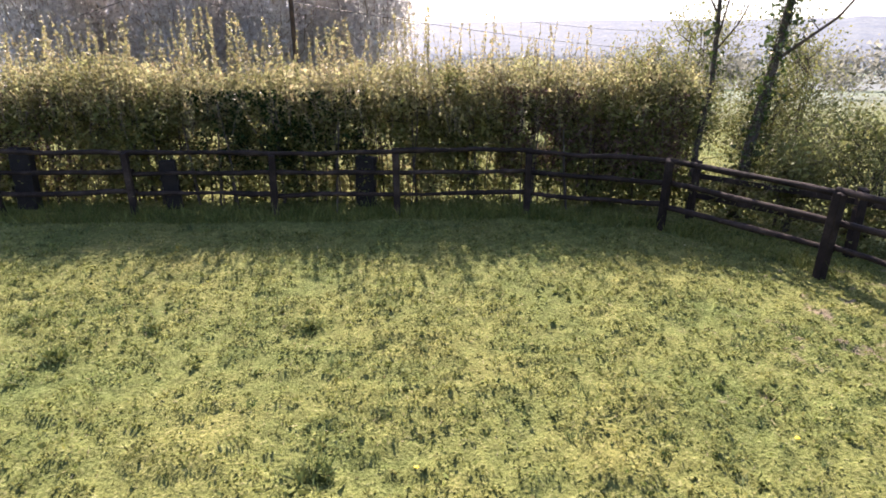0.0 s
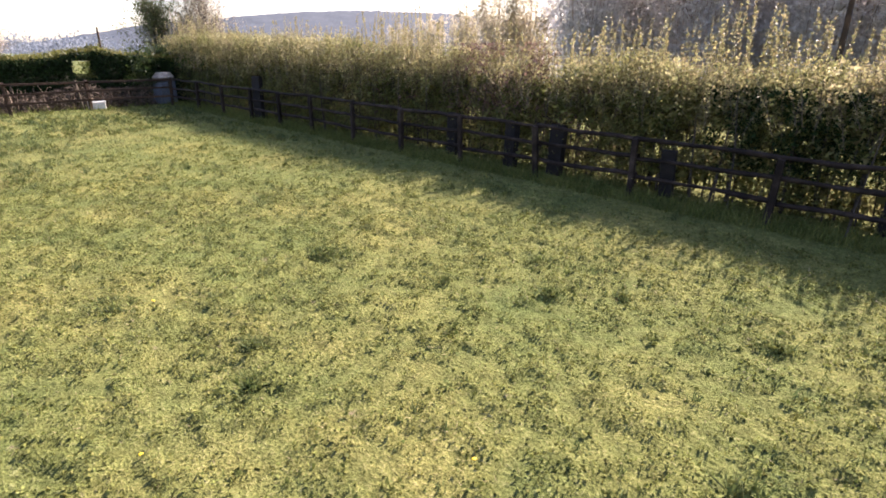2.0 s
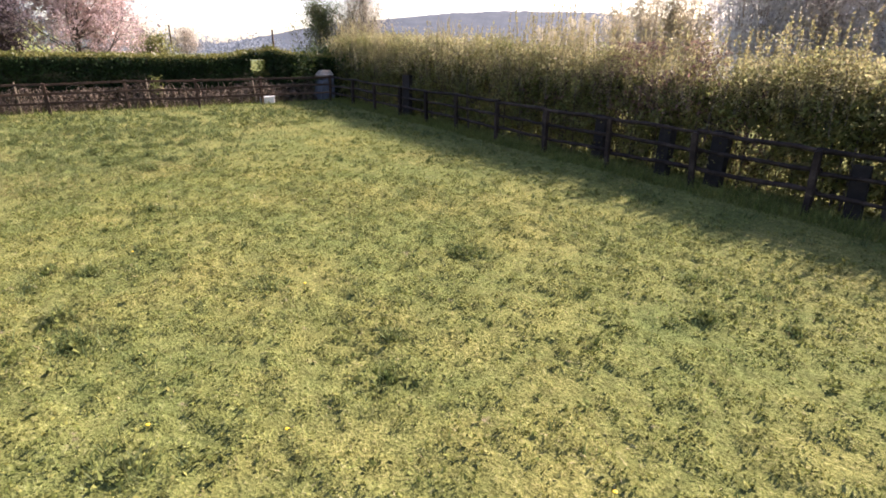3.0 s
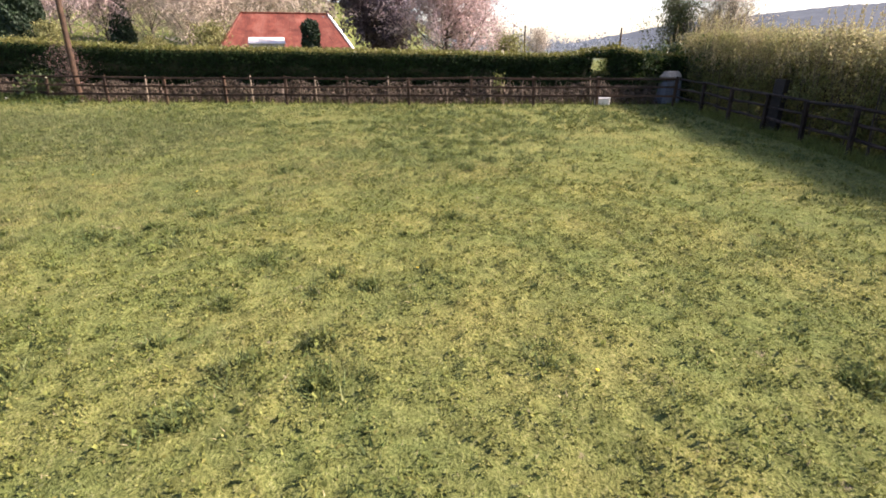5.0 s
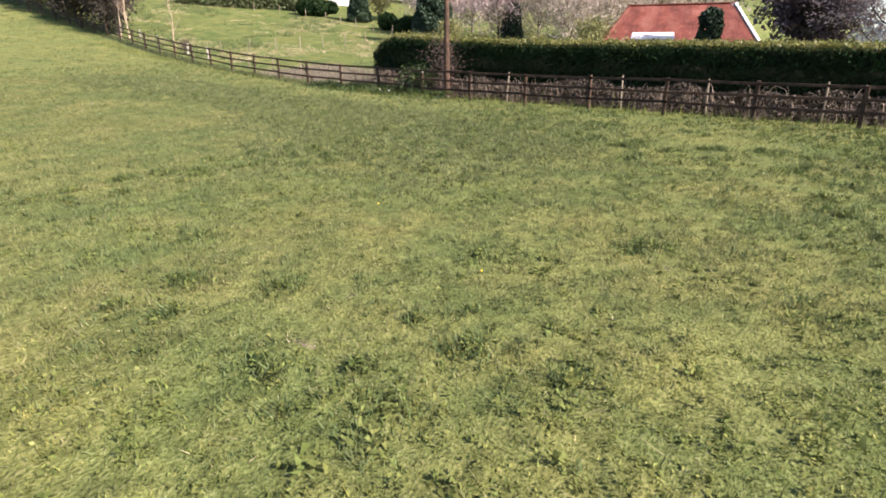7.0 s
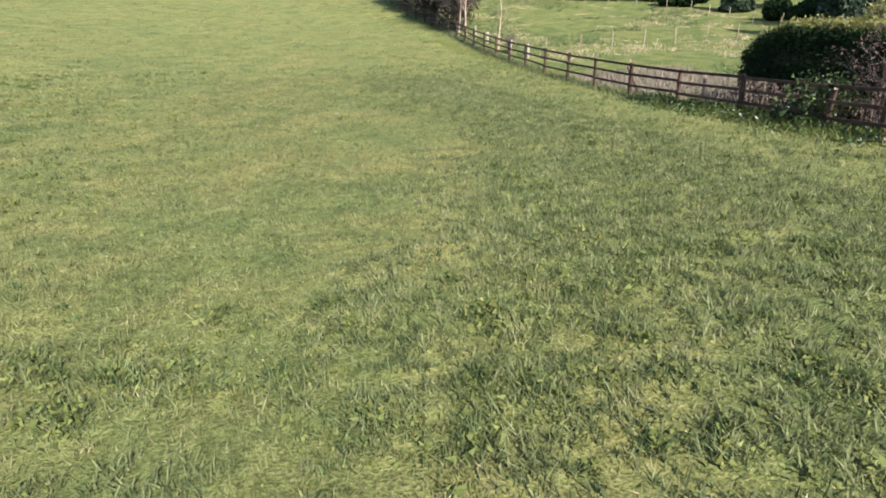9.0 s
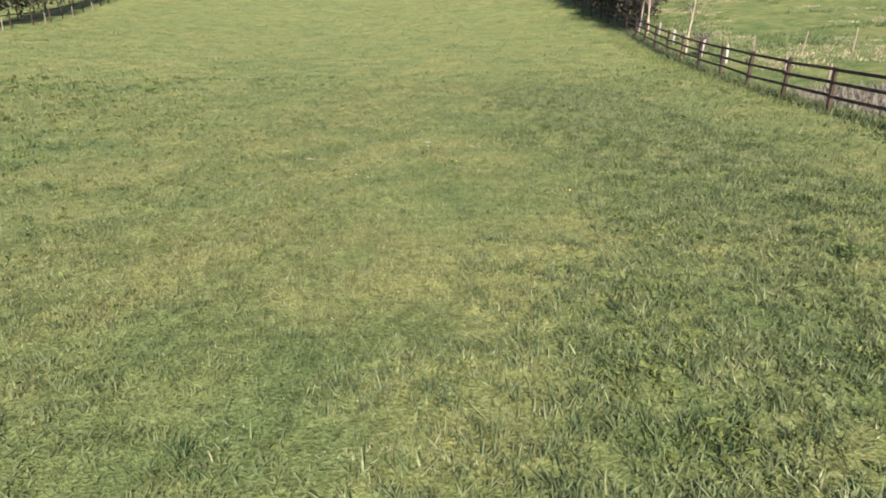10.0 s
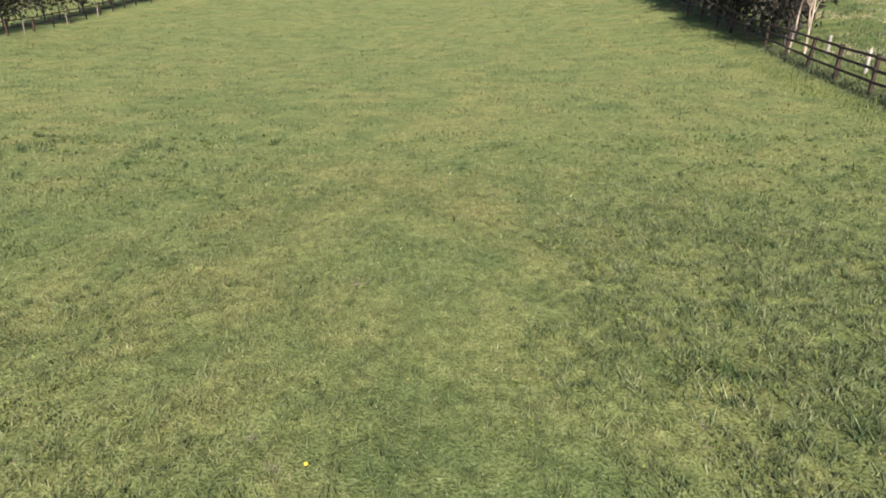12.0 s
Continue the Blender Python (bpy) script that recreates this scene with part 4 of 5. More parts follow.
# ---------------------------------------------------------------- buildings
def barn():
    """Long barn under a steep rusted sheet roof; only its roof stands above the hedge."""
    cx, cy = at(107.45, 62)
    root = thing("barn", cx, cy, gz(cx, cy), "old barn with steep rust-red sheet roof and pale verge", "barn", turn=107 - 180)
    W, D, ze, zr = 12.6, 8.0, 2.4, 5.85
    part("wall", box_bm(-W / 2 + 0.4, W / 2 - 0.4, -D / 2 + 0.4, D / 2 - 0.4, -0.2, ze - 0.02), M["render_wall"], root, "pale rendered wall")
    rl, rr_ = -W / 2 + 2.1, W / 2 - 2.0
    corners = dict(front=[(-W / 2, D / 2, ze), (W / 2, D / 2, ze), (rr_, 0, zr), (rl, 0, zr)], back=[(W / 2, -D / 2, ze), (-W / 2, -D / 2, ze), (rl, 0, zr), (rr_, 0, zr)])
    for key, (a, b, c, d) in corners.items():
        a, b, c, d = map(Vector, (a, b, c, d))
        n = (b - a).cross(d - a).normalized()
        cols = 15
        for row in range(2):
            f0, f1 = row / 2, (row + 1) / 2
            for i in range(cols):
                u0, u1 = i / cols, (i + 1) / cols - 0.001
                q = [a.lerp(b, u0).lerp(d.lerp(c, u0), f0), a.lerp(b, u1).lerp(d.lerp(c, u1), f0), a.lerp(b, u1).lerp(d.lerp(c, u1), f1 + 0.01), a.lerp(b, u0).lerp(d.lerp(c, u0), f1 + 0.01)]
                lift = n * (0.02 + 0.02 * row + 0.004 * (i % 2))
                bm = bmesh.new()
                lo = [bm.verts.new(p) for p in q]
                hi = [bm.verts.new(p + lift + n * 0.02) for p in q]
                bm.faces.new(hi)
                bm.faces.new(lo[::-1])
                for j in range(4):
                    bm.faces.new((lo[j], lo[(j + 1) % 4], hi[(j + 1) % 4], hi[j]))
                part("sheet", bm, M["rust"], root)
    for e, r_ in ((-W / 2, rl), (W / 2, rr_)):
        bm = bmesh.new()
        tri = [Vector((e, D / 2, ze)), Vector((e, -D / 2, ze)), Vector((r_, 0, zr))]
        bm.faces.new([bm.verts.new(p) for p in (tri if e > 0 else tri[::-1])])
        part("roof_end", bm, M["grey"] if e < 0 else M["rust"], root)
        a, b = Vector((e, D / 2, ze)), Vector((r_, 0, zr))
        d = b - a
        bm = box_bm(0, d.length, -0.11, 0.11, -0.04, 0.08)
        bm.transform(Matrix.Translation(a) @ d.to_track_quat("X", "Z").to_matrix().to_4x4())
        part("verge", bm, M["white"] if e < 0 else M["rust"], root, "white painted verge" if e < 0 else "")
    part("ridge_cap", box_bm(rl - 0.1, rr_ + 0.1, -0.13, 0.13, zr - 0.02, zr + 0.09, 0.03), M["rust"], root)


barn()


def lean_to():
    x, y = at(109.4, 55)
    root = thing("shed", x, y, gz(x, y), "low shed with pale wall and white sloping roof", "shed", turn=109 - 180)
    part("wall", box_bm(-1.5, 1.5, -1.3, 1.3, -0.1, 2.93), M["render_wall"], root)
    bm = box_bm(-1.6, 1.6, -1.6, 1.6, 2.89, 2.97, 0.02)
    bm.transform(Matrix.Translation((0, 0, 0.26)) @ Matrix.Translation((0, 0, 2.9)) @ Matrix.Rotation(math.radians(-10), 4, "X") @ Matrix.Translation((0, 0, -2.9)))
    part("roof", bm, M["cream"], root, "white sheet roof sloping forwards")
    part("door", box_bm(-0.5, 0.4, 1.3, 1.34, 0, 1.95), M["fence_w"], root)


lean_to()


def house(yaw, d, w, label):
    x, y = at(yaw, d)
    z = gz(x, y)
    root = thing("house", x, y, z, label, "house", "far houses", turn=yaw - 180)
    part("wall", box_bm(-w / 2, w / 2, -3, 3, -1.5, 2.7), M["white"], root)
    bm = bmesh.new()
    pts = [(-w / 2 - 0.3, -3.4, 2.65), (w / 2 + 0.3, -3.4, 2.65), (w / 2 + 0.3, 3.4, 2.65), (-w / 2 - 0.3, 3.4, 2.65), (-w / 2 - 0.3, 0, 5.2), (w / 2 + 0.3, 0, 5.2)]
    v = [bm.verts.new(p) for p in pts]
    for f in ((3, 2, 5, 4), (1, 0, 4, 5), (0, 3, 4), (2, 1, 5), (0, 1, 2, 3)):
        bm.faces.new([v[i] for i in f])
    part("roof", bm, M["rust"], root, "red roof")
    for wx in (-w * 0.3, w * 0.05, w * 0.33):
        win = part("window", box_bm(wx - 0.5, wx + 0.5, 3.0, 3.05, 0.8, 2.0), M["glass"], root)
        part("frame", box_bm(wx - 0.56, wx + 0.56, 3.0, 3.03, 2.0, 2.08), M["white"], win)
    part("chimney", box_bm(w * 0.3 - 0.3, w * 0.3 + 0.3, -0.3, 0.3, 4.6, 6.0), M["rust"], root)


house(137.2, 110, 3.6, "white cottage with red roof on the hillside")


# ---------------------------------------------------------------- poles, cables, stakes
def pole(x, y, h, rad, label, arm=False, lean=0.0):
    root = thing("utility_pole", x, y, gz(x, y), label, "utility pole", "utility poles")
    V, F = tubes([[(0, 0, -0.3, rad), (lean * 0.5, 0, h * 0.5, rad * 0.88), (lean, 0, h, rad * 0.72)]], 9)
    put("shaft", mesh_np("shaft", V, F), M["fence_w"], root, smooth=True)
    if arm:
        part("crossarm", box_bm(-0.7, 0.7, -0.06, 0.06, h - 0.9, h - 0.76), M["fence_w"], root)
        for ax in (-0.6, 0.0, 0.6):
            V, F = tubes([[(ax, 0, h - 0.76, 0.03), (ax, 0, h - 0.68, 0.05), (ax, 0, h - 0.58, 0.03)]], 6)
            put("insulator", mesh_np("insulator", V, F), M["grey"], root)
    else:
        V, F = tubes([[(0.0, 0, h - 0.35, rad * 0.9), (0, 0, h - 0.28, rad * 0.9)]], 9)
        put("band", mesh_np("band", V, F), M["grey"], root)


pole(-30.75, -19.8, 8.2, 0.15, "weathered wooden utility pole beside the fence", lean=0.1)
pole(*at(11.6, 26, 0, 0), 8.0, 0.12, "dark wooden utility pole behind the hedge")
pole(*at(84.6, 100), 6.3, 0.16, "far wooden utility pole with a crossarm", True)
pole(*at(83.4, 125), 6.2, 0.15, "far wooden utility pole")
pole(*at(75.55, 62), 4.6, 0.12, "wooden utility pole beyond the clipped hedge")


def cable(a, b, sag, label):
    a, b = Vector(a), Vector(b)
    line = []
    for k in range(25):
        f = k / 24
        p = a.lerp(b, f) - Vector((0, 0, sag * 4 * f * (1 - f)))
        line.append((*p, 0.014))
    V, F = tubes([line], 4)
    tagged(put("cable", mesh_np("cable", V, F), M["wire"]), label, "cable", "overhead cables")


px_, py_ = at(11.6, 26, 0, 0)
pz_ = gz(px_, py_)
cable((px_, py_, pz_ + 6.0), (34.0, 66.0, 6.0), 0.9, "thin black overhead cable above the hedge")
cable((px_, py_, pz_ + 7.8), (-46.0, 58.0, 4.6), 1.2, "thin black overhead cable above the hedge")
cable((px_, py_, pz_ + 5.2), (42.0, 60.0, 3.2), 0.8, "thin black overhead cable above the hedge")


def stake_row(points, h, rad, label, group, mat_key, dia=4):
    first = None
    r = np.random.default_rng(17)
    for x, y in points:
        m = pose(x, y, gz(x, y), 2.5 * r.normal(), 2.5 * r.normal(), 90 * r.random())
        if first is None:
            first = put("stake", mesh_np("stake", *tubes([[(0, 0, -0.2, rad), (0, 0, h * 0.5, rad * 0.97), (0, 0, h - 0.06, rad * 0.9), (0, 0, h, rad * 0.35)]], 6)), M[mat_key], smooth=False)
            first.matrix_world = m
            tagged(first, label, "stake", group)
        else:
            copy_thing(first, m)


stake_row([(-34.9 - 2.45 * k, -47.45 + 0.35 * k) for k in range(7)], 1.15, 0.045, "pale round fence stake across the field", "field stakes", "pale")
stake_row([(float(np.interp(y, [-84, -67, -50], [-54.5, -61.5, -58.0])), y) for y in np.arange(-84, -46, 3.8)], 1.15, 0.05, "pale round fence stake across the upper field", "upper field stakes", "pale")
stake_row([(-31.1, -7.6), (-31.0, -16.4), (-31.1, -3.9), (-31.2, 1.2), (-31.0, 6.2), (-31.1, -10.9)], 1.35, 0.04, "thin pale stake behind the rails", "pale stakes by the fence", "pale")
stake_row([(-32.4, -28.3), (-32.6, -31.4), (-33.5, -35.1), (-32.9, -37.45), (-33.0, -40.6)], 0.95, 0.05, "thin pale wire-fence stake", "thin stakes", "pale")
stake_row([(-32.95, -46.2), (-32.9, -49.35), (-33.4, -55.4), (-34.0, -60.1)], 0.95, 0.075, "short stout whitened stake behind the rails", "whitened stakes", "pale_stake")

# leaning brace at a gap behind the rails
b0, b1 = Vector((-31.0, -30.6, gz(-31.0, -30.6) + 0.05)), Vector((-31.2, -31.9, gz(-31.2, -31.9) + 1.0))
V, F = tubes([[(*b0, 0.045), (*b0.lerp(b1, 0.5), 0.045), (*b1, 0.04)]], 6)
tagged(put("brace", mesh_np("brace", V, F), M["fence_w"]), "dark timber brace leaning on a stake", "brace")

# old dark sleepers stood on end behind the rails
r_ = np.random.default_rng(77)
for x, y, w, h in [(-5.05, 11.3, 0.15, 1.0), (-8.0, 11.35, 0.2, 1.25), (-9.4, 11.3, 0.2, 1.2), (-22.9, 10.95, 0.26, 1.75), (-1.1, 11.4, 0.2, 1.05), (-11.6, 11.3, 0.2, 1.2)]:
    bm = box_bm(-w, w, -0.10, 0.10, -0.2, h, 0.015)
    me = bpy.data.meshes.new("sleeper")
    bm.to_mesh(me)
    bm.free()
    ob = put("sleeper", me, M["tarred"])
    ob.matrix_world = pose(x, y, gz(x, y), 2 * r_.normal(), 2 * r_.normal(), 6 * r_.normal())
    tagged(ob, "dark upright timber sleeper behind the fence", "sleeper", "upright sleepers")


def corner_box():
    """Grey sheet-sided hutch with a sloping lichened cover in the corner."""
    root = thing("feed_bin", -31.9, 10.2, gz(-31.9, 10.2), "grey sheet-sided feed bin with sloping lichened cover", "feed bin", turn=12)
    bm = box_bm(-0.40, 0.40, -0.48, 0.48, 0, 1.16, 0.03)
    for v in bm.verts:
        if v.co.z > 1.05 and v.co.y < 0:
            v.co.z -= 0.12
            v.co.y += 0.18
    part("body", bm, M["grey"], root)
    bm = box_bm(-0.44, 0.44, -0.38, 0.53, 1.165, 1.56, 0.14)
    for v in bm.verts:
        if v.co.z > 1.40:
            v.co.x *= 0.8
            v.co.y = v.co.y * 0.8 + 0.05
    part("cover", bm, M["lichen"], root, "pale lichened cover")


corner_box()


def trough():
    root = thing("water_trough", -30.95, 6.75, gz(-30.95, 6.75), "small white water trough behind the rails", "trough")
    bm = box_bm(-0.2, 0.2, -0.34, 0.34, 0.0, 0.36, 0.03)
    top = max(bm.faces, key=lambda f: f.calc_center_median().z)
    got = bmesh.ops.inset_region(bm, faces=[top], thickness=0.04)
    bmesh.ops.translate(bm, verts=top.verts[:], vec=(0, 0, -0.2))
    part("basin", bm, M["white"], root)
    part("rim", box_bm(-0.225, 0.225, 0.30, 0.365, 0.30, 0.375, 0.01), M["white"], root)


trough()

# ---------------------------------------------------------------- shaded scrub and birches up the far fence
# the scrub's shade is put into its brown-black leaf colour
scrub = plant("shrub", -34.0, -64.5, 101, "tall dark brown scrub bush against the fence", "shrub", "scrubby", 0.13, "scrub along the fence",
              height=5.2, trunk_r=0.06, spread=2.4, limbs=14, subs=8, leafs=6000, leaf_r=0.32, start=0.05, stems=3, upward=0.9)
for i in range(8):
    x, y = -33.9 + 0.12 * i + 0.4 * math.sin(i * 2.1), -67.4 - 3.3 * i
    copy_thing(scrub, pose(x, y, gz(x, y), 0, 0, 77 * i) @ Matrix.Scale(1.0 + 0.15 * math.sin(i * 1.7), 4))
east_posts = [(float(np.interp(60 + 3.2 * k, [60, 75, 88, 98], [22.5, 23.4, 26.7, 29.2])), -60.0 - 3.2 * k) for k in range(15)]
for i, (x, y) in enumerate(east_posts[::2]):
    copy_thing(scrub, pose(x + 3.2, y + 1.0, gz(x + 3.2, y + 1.0), 0, 0, 50 * i) @ Matrix.Scale(1.15, 4))
fence_run(east_posts, "east", M["fence_w"], "brown rail fence before dark scrub on the hill", (0.6, 1.15), 1.3, False, 9)
stake_row([(x - 0.3, y - 1.4) for x, y in east_posts[:9:2]], 1.1, 0.05, "pale stake beside the upper fence", "pale upper stakes", "pale")
fence_run([(5.3, 10.1), (6.85, 7.9), (7.9, 5.3)], "outer", M["fence"], "old outer rail fence behind the paddock corner", (0.45, 0.85), 1.1, False, 12)

birch_bark = make_mat("birch_bark", [(0.26, 0.19, 0.12), (0.46, 0.36, 0.25)], scale=3, fine=20, rough=0.7, bump=0.2)
M["birch"] = birch_bark
for i, (x, y, h) in enumerate([(-32.5, -50.6, 6.5), (-33.2, -60.6, 6.0), (-33.0, -61.9, 7.0), (-33.6, -61.4, 6.5)]):
    plant("tree", x, y, 110 + i, "slender pale-stemmed birch with few leaves", "tree", "brown_leaf", 0.05, "young birches", bark="birch",
          height=h, trunk_r=0.065, spread=1.2, limbs=10, subs=5, leafs=300, leaf_r=0.15, start=0.3, upward=1.4)

# ---------------------------------------------------------------- grasses
def blades(P, length, width, r, lean=0.6):
    n = len(P)
    a = r.uniform(0, 2 * math.pi, n)
    side = np.stack([np.cos(a), np.sin(a), np.zeros(n)], 1) * (width * (0.7 + 0.6 * r.random(n)))[:, None] / 2
    b = r.uniform(0, 2 * math.pi, n)
    tip = np.stack([np.cos(b), np.sin(b), np.zeros(n)], 1) * (length * lean * r.random(n))[:, None]
    tip[:, 2] = length * (0.45 + 0.55 * r.random(n))
    V = np.stack([P - side, P + side, P + tip], 1).reshape(-1, 3)
    return V, np.arange(n * 3).reshape(-1, 3)


def seg_dist(x, y, pts):
    best = np.full(len(x), 1e9)
    for (ax, ay), (bx, by) in zip(pts[:-1], pts[1:]):
        dx, dy = bx - ax, by - ay
        f = np.clip(((x - ax) * dx + (y - ay) * dy) / (dx * dx + dy * dy), 0, 1)
        best = np.minimum(best, np.hypot(x - ax - f * dx, y - ay - f * dy))
    return best


WAY = [(2, 4), (-9, 0), (-16, -9), (-19.5, -20), (-19, -36)]


def far_grass():
    """Coarse tufts up the slope to the brow."""
    r = np.random.default_rng(38)
    n = 19000
    x, y = r.uniform(-31.5, 24, n), r.uniform(-112, -36, n)
    keep = r.random(n) < np.interp(-y, [37, 45, 60, 112], [0.3, 1.0, 0.9, 0.6]) * (0.7 + 0.5 * noise_field(x * 0.6, y * 0.5))
    x, y = np.repeat(x[keep], 14), np.repeat(y[keep], 14)
    P = np.stack([x, y, np.zeros(len(x))], 1) + r.normal(size=(len(x), 3)) * np.array([0.30, 0.20, 0.0])
    P[:, 2] = ground(P[:, 0], P[:, 1]) - 0.01
    V, F = blades(P, 0.10 * np.exp(0.3 * r.normal(size=len(x))), np.full(len(x), 0.055), r, 1.1)
    tagged(put("far_grass", mesh_np("far_grass", V, F), M["blade_soft"]), "coarse grass tufts on the upper slope", "grass", kind="stuff")


far_grass()


def rough_grazing():
    """Uneven tufts, green and bleached, past the west rails."""
    r = np.random.default_rng(39)
    for n, mat_key, seed, long, label, name in ((2600, "clump", 2.0, 0.30, "rough dark green tufts past the rails", "rough_grass"),
                                                (2000, "straw", 7.0, 0.20, "bleached tan grass past the rails", "dry_grass")):
        x, y = r.uniform(-62, -33.2, n), r.uniform(-84, -26, n)
        keep = vnoise(x, y, 0.22, seed) + 0.5 * vnoise(x, y, 0.9, seed) > 0.82
        x, y = np.repeat(x[keep], 22), np.repeat(y[keep], 22)
        P = np.stack([x, y, np.zeros(len(x))], 1) + r.normal(size=(len(x), 3)) * np.array([0.28, 0.28, 0.0])
        P[:, 2] = ground(P[:, 0], P[:, 1]) - 0.01
        V, F = blades(P, long * np.exp(0.3 * r.normal(size=len(x))), np.full(len(x), 0.045), r, 1.0)
        tagged(put(name, mesh_np(name, V, F), M[mat_key]), label, "grass", kind="stuff")


rough_grazing()


def lushness(x, y):
    return smooth01((-(x + 0.8 * y) - 4) / 22)


def bed(x, y):
    """The rank, broad-leaved growth along the west side, from 0 to 1."""
    edge = np.interp(-np.asarray(y), [6, 9, 12, 15, 20, 24, 29, 42], [-17, -15.2, -15.4, -16, -18.2, -20.4, -20, -20])
    ragged = 2.6 * (vnoise(x, y, 0.9, 3.0) - 0.5) + 1.6 * (vnoise(x, y, 2.7, 6.0) - 0.5)
    return smooth01((edge - x + ragged) / 1.0) * smooth01((x + 29) / 4) * smooth01((-7 - y + ragged) / 2.5) * smooth01((y + 46) / 10)


def clumps(x, y):
    """Where the sward stands in clumps, from 0 to 1, and how high it is heaped there in metres."""
    c = 0.45 * vnoise(x, y, 7.5, 1.0) + 0.30 * vnoise(x, y, 3.1, 4.0) + 0.25 * vnoise(x, y, 15.0, 9.0)
    return c, np.clip(c - 0.42, 0, 0.35) * (0.25 - 0.15 * lushness(x, y) + 0.08 * bed(x, y))


def sward():
    """The lumpy crust of the turf nearest the middle of the paddock."""
    s = 0.082
    gx_, gy_ = np.arange(-29.5, 7.0, s), np.arange(-44, 10.0, s)
    X, Y = np.meshgrid(gx_, gy_)
    n_x, n_y = len(gx_), len(gy_)
    c, heap = clumps(X, Y)
    d = seg_dist(X.ravel(), Y.ravel(), WAY).reshape(X.shape)
    near = (d < 6.3) & (X < 5.6)
    ok = near[:-1, :-1] & near[1:, 1:] & near[1:, :-1] & near[:-1, 1:]
    ok &= (heap[:-1, :-1] + heap[1:, 1:] + heap[1:, :-1] + heap[:-1, 1:]) > 0.004
    k = np.nonzero(ok.ravel())[0]
    row, col = k // (n_x - 1), k % (n_x - 1)
    q = row * n_x + col
    F = np.stack([q, q + 1, q + n_x + 1, q + n_x], 1)
    used, F = np.unique(F, return_inverse=True)
    Z = ground(X, Y) + 0.9 * heap - 0.006
    V = np.stack([X.ravel(), Y.ravel(), Z.ravel()], 1)[used]
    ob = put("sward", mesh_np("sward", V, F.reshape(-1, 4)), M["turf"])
    tagged(ob, "lumpy turf crust with mossy clumps", "turf", kind="stuff")


sward()


def field_grass():
    """A mat of small leaves heaped into clumps, and grass blades that grow longer up the slope."""
    r = np.random.default_rng(33)
    parts_x, parts_y = [], []
    for n, lo, hi in ((3000000, 0.0, 6.5), (900000, 6.5, 13.0), (500000, 13.0, 40.0)):
        x, y = r.uniform(-30.2, 7.5, n), r.uniform(-46, 10.4, n)
        d = seg_dist(x, y, WAY)
        keep = (d >= lo) & (d < hi)
        keep &= r.random(n) < np.interp(d, [0, 4.5, 6.5, 13, 14, 32], [1.0, 1.0, 0.8, 0.5, 0.6, 0.25])
        parts_x.append(x[keep])
        parts_y.append(y[keep])
    x, y = np.concatenate(parts_x), np.concatenate(parts_y)
    d = seg_dist(x, y, WAY)
    clump, heap = clumps(x, y)
    worn = np.clip(1 - np.hypot(x - 6.6, y - 4.4) / 4.0, 0, 1)
    keep = r.random(len(x)) < np.clip((clump - 0.36 - 0.12 * worn) * 4.2, 0.10, 1) * smooth01((y + 47) / 9)
    x, y, d, clump, heap = x[keep], y[keep], d[keep], clump[keep], heap[keep]
    lush = lushness(x, y)
    far = np.interp(d, [0, 6, 12, 30], [1.0, 1.15, 1.9, 3.4])
    # two kinds, drawn at random: broad little leaves and blades
    broad = r.random(len(x)) < 0.62 - 0.58 * smooth01(lush * 1.6)
    z = ground(x, y)
    m = int(broad.sum())
    P = np.stack([x[broad], y[broad], z[broad] + 0.004 + heap[broad] * (0.8 + 0.35 * r.random(m))], 1)
    N = r.normal(size=(m, 3)) * 0.75 + np.array([0, 0, 0.8])
    N /= np.linalg.norm(N, axis=1)[:, None]
    A = np.cross(N, r.normal(size=(m, 3)))
    A /= np.linalg.norm(A, axis=1)[:, None]
    B = np.cross(N, A)
    s = (0.0130 * np.sqrt(far[broad]) * np.exp(0.35 * r.normal(size=m)))[:, None]
    V = np.stack([P - A * s, P + B * s * 0.7, P + A * s, P - B * s * 0.7], 1).reshape(-1, 3)
    tagged(put("clover", mesh_np("clover", V, np.arange(m * 4).reshape(-1, 4)), M["mat_leaf"]), "low mat of clover and small turf leaves", "clover", kind="stuff")
    x, y, z, lush, heap, far = (v[~broad] for v in (x, y, z, lush, heap, far))
    rank = r.random(len(x)) < 0.92 * bed(x, y)
    soft = r.random(len(x)) < smooth01((lush - 0.35) / 0.3)
    meadow = ~rank & soft & (r.random(len(x)) < 0.65)
    short = ~rank & ~soft
    for pick, mat_key, long, wide, tag in ((short, "blade", 0.038, 0.0170, "spring grass blades in mixed greens and straw"),
                                           (meadow, "blade_soft", 0.075, 0.0150, "soft pale meadow grass on the slope"),
                                           (rank, "lush", 0.105, 0.0165, "rank blue-green grass and dock leaves")):
        m = int(pick.sum())
        L = long * np.exp(0.3 * r.normal(size=m)) * np.sqrt(far[pick])
        P = np.stack([x[pick], y[pick], z[pick] - 0.008 + heap[pick] * (0.6 + 0.4 * r.random(m))], 1)
        V, F = blades(P, L, wide * far[pick], r, 1.0)
        tagged(put("grass", mesh_np("grass", V, F), M[mat_key]), tag, "grass", kind="stuff")


field_grass()


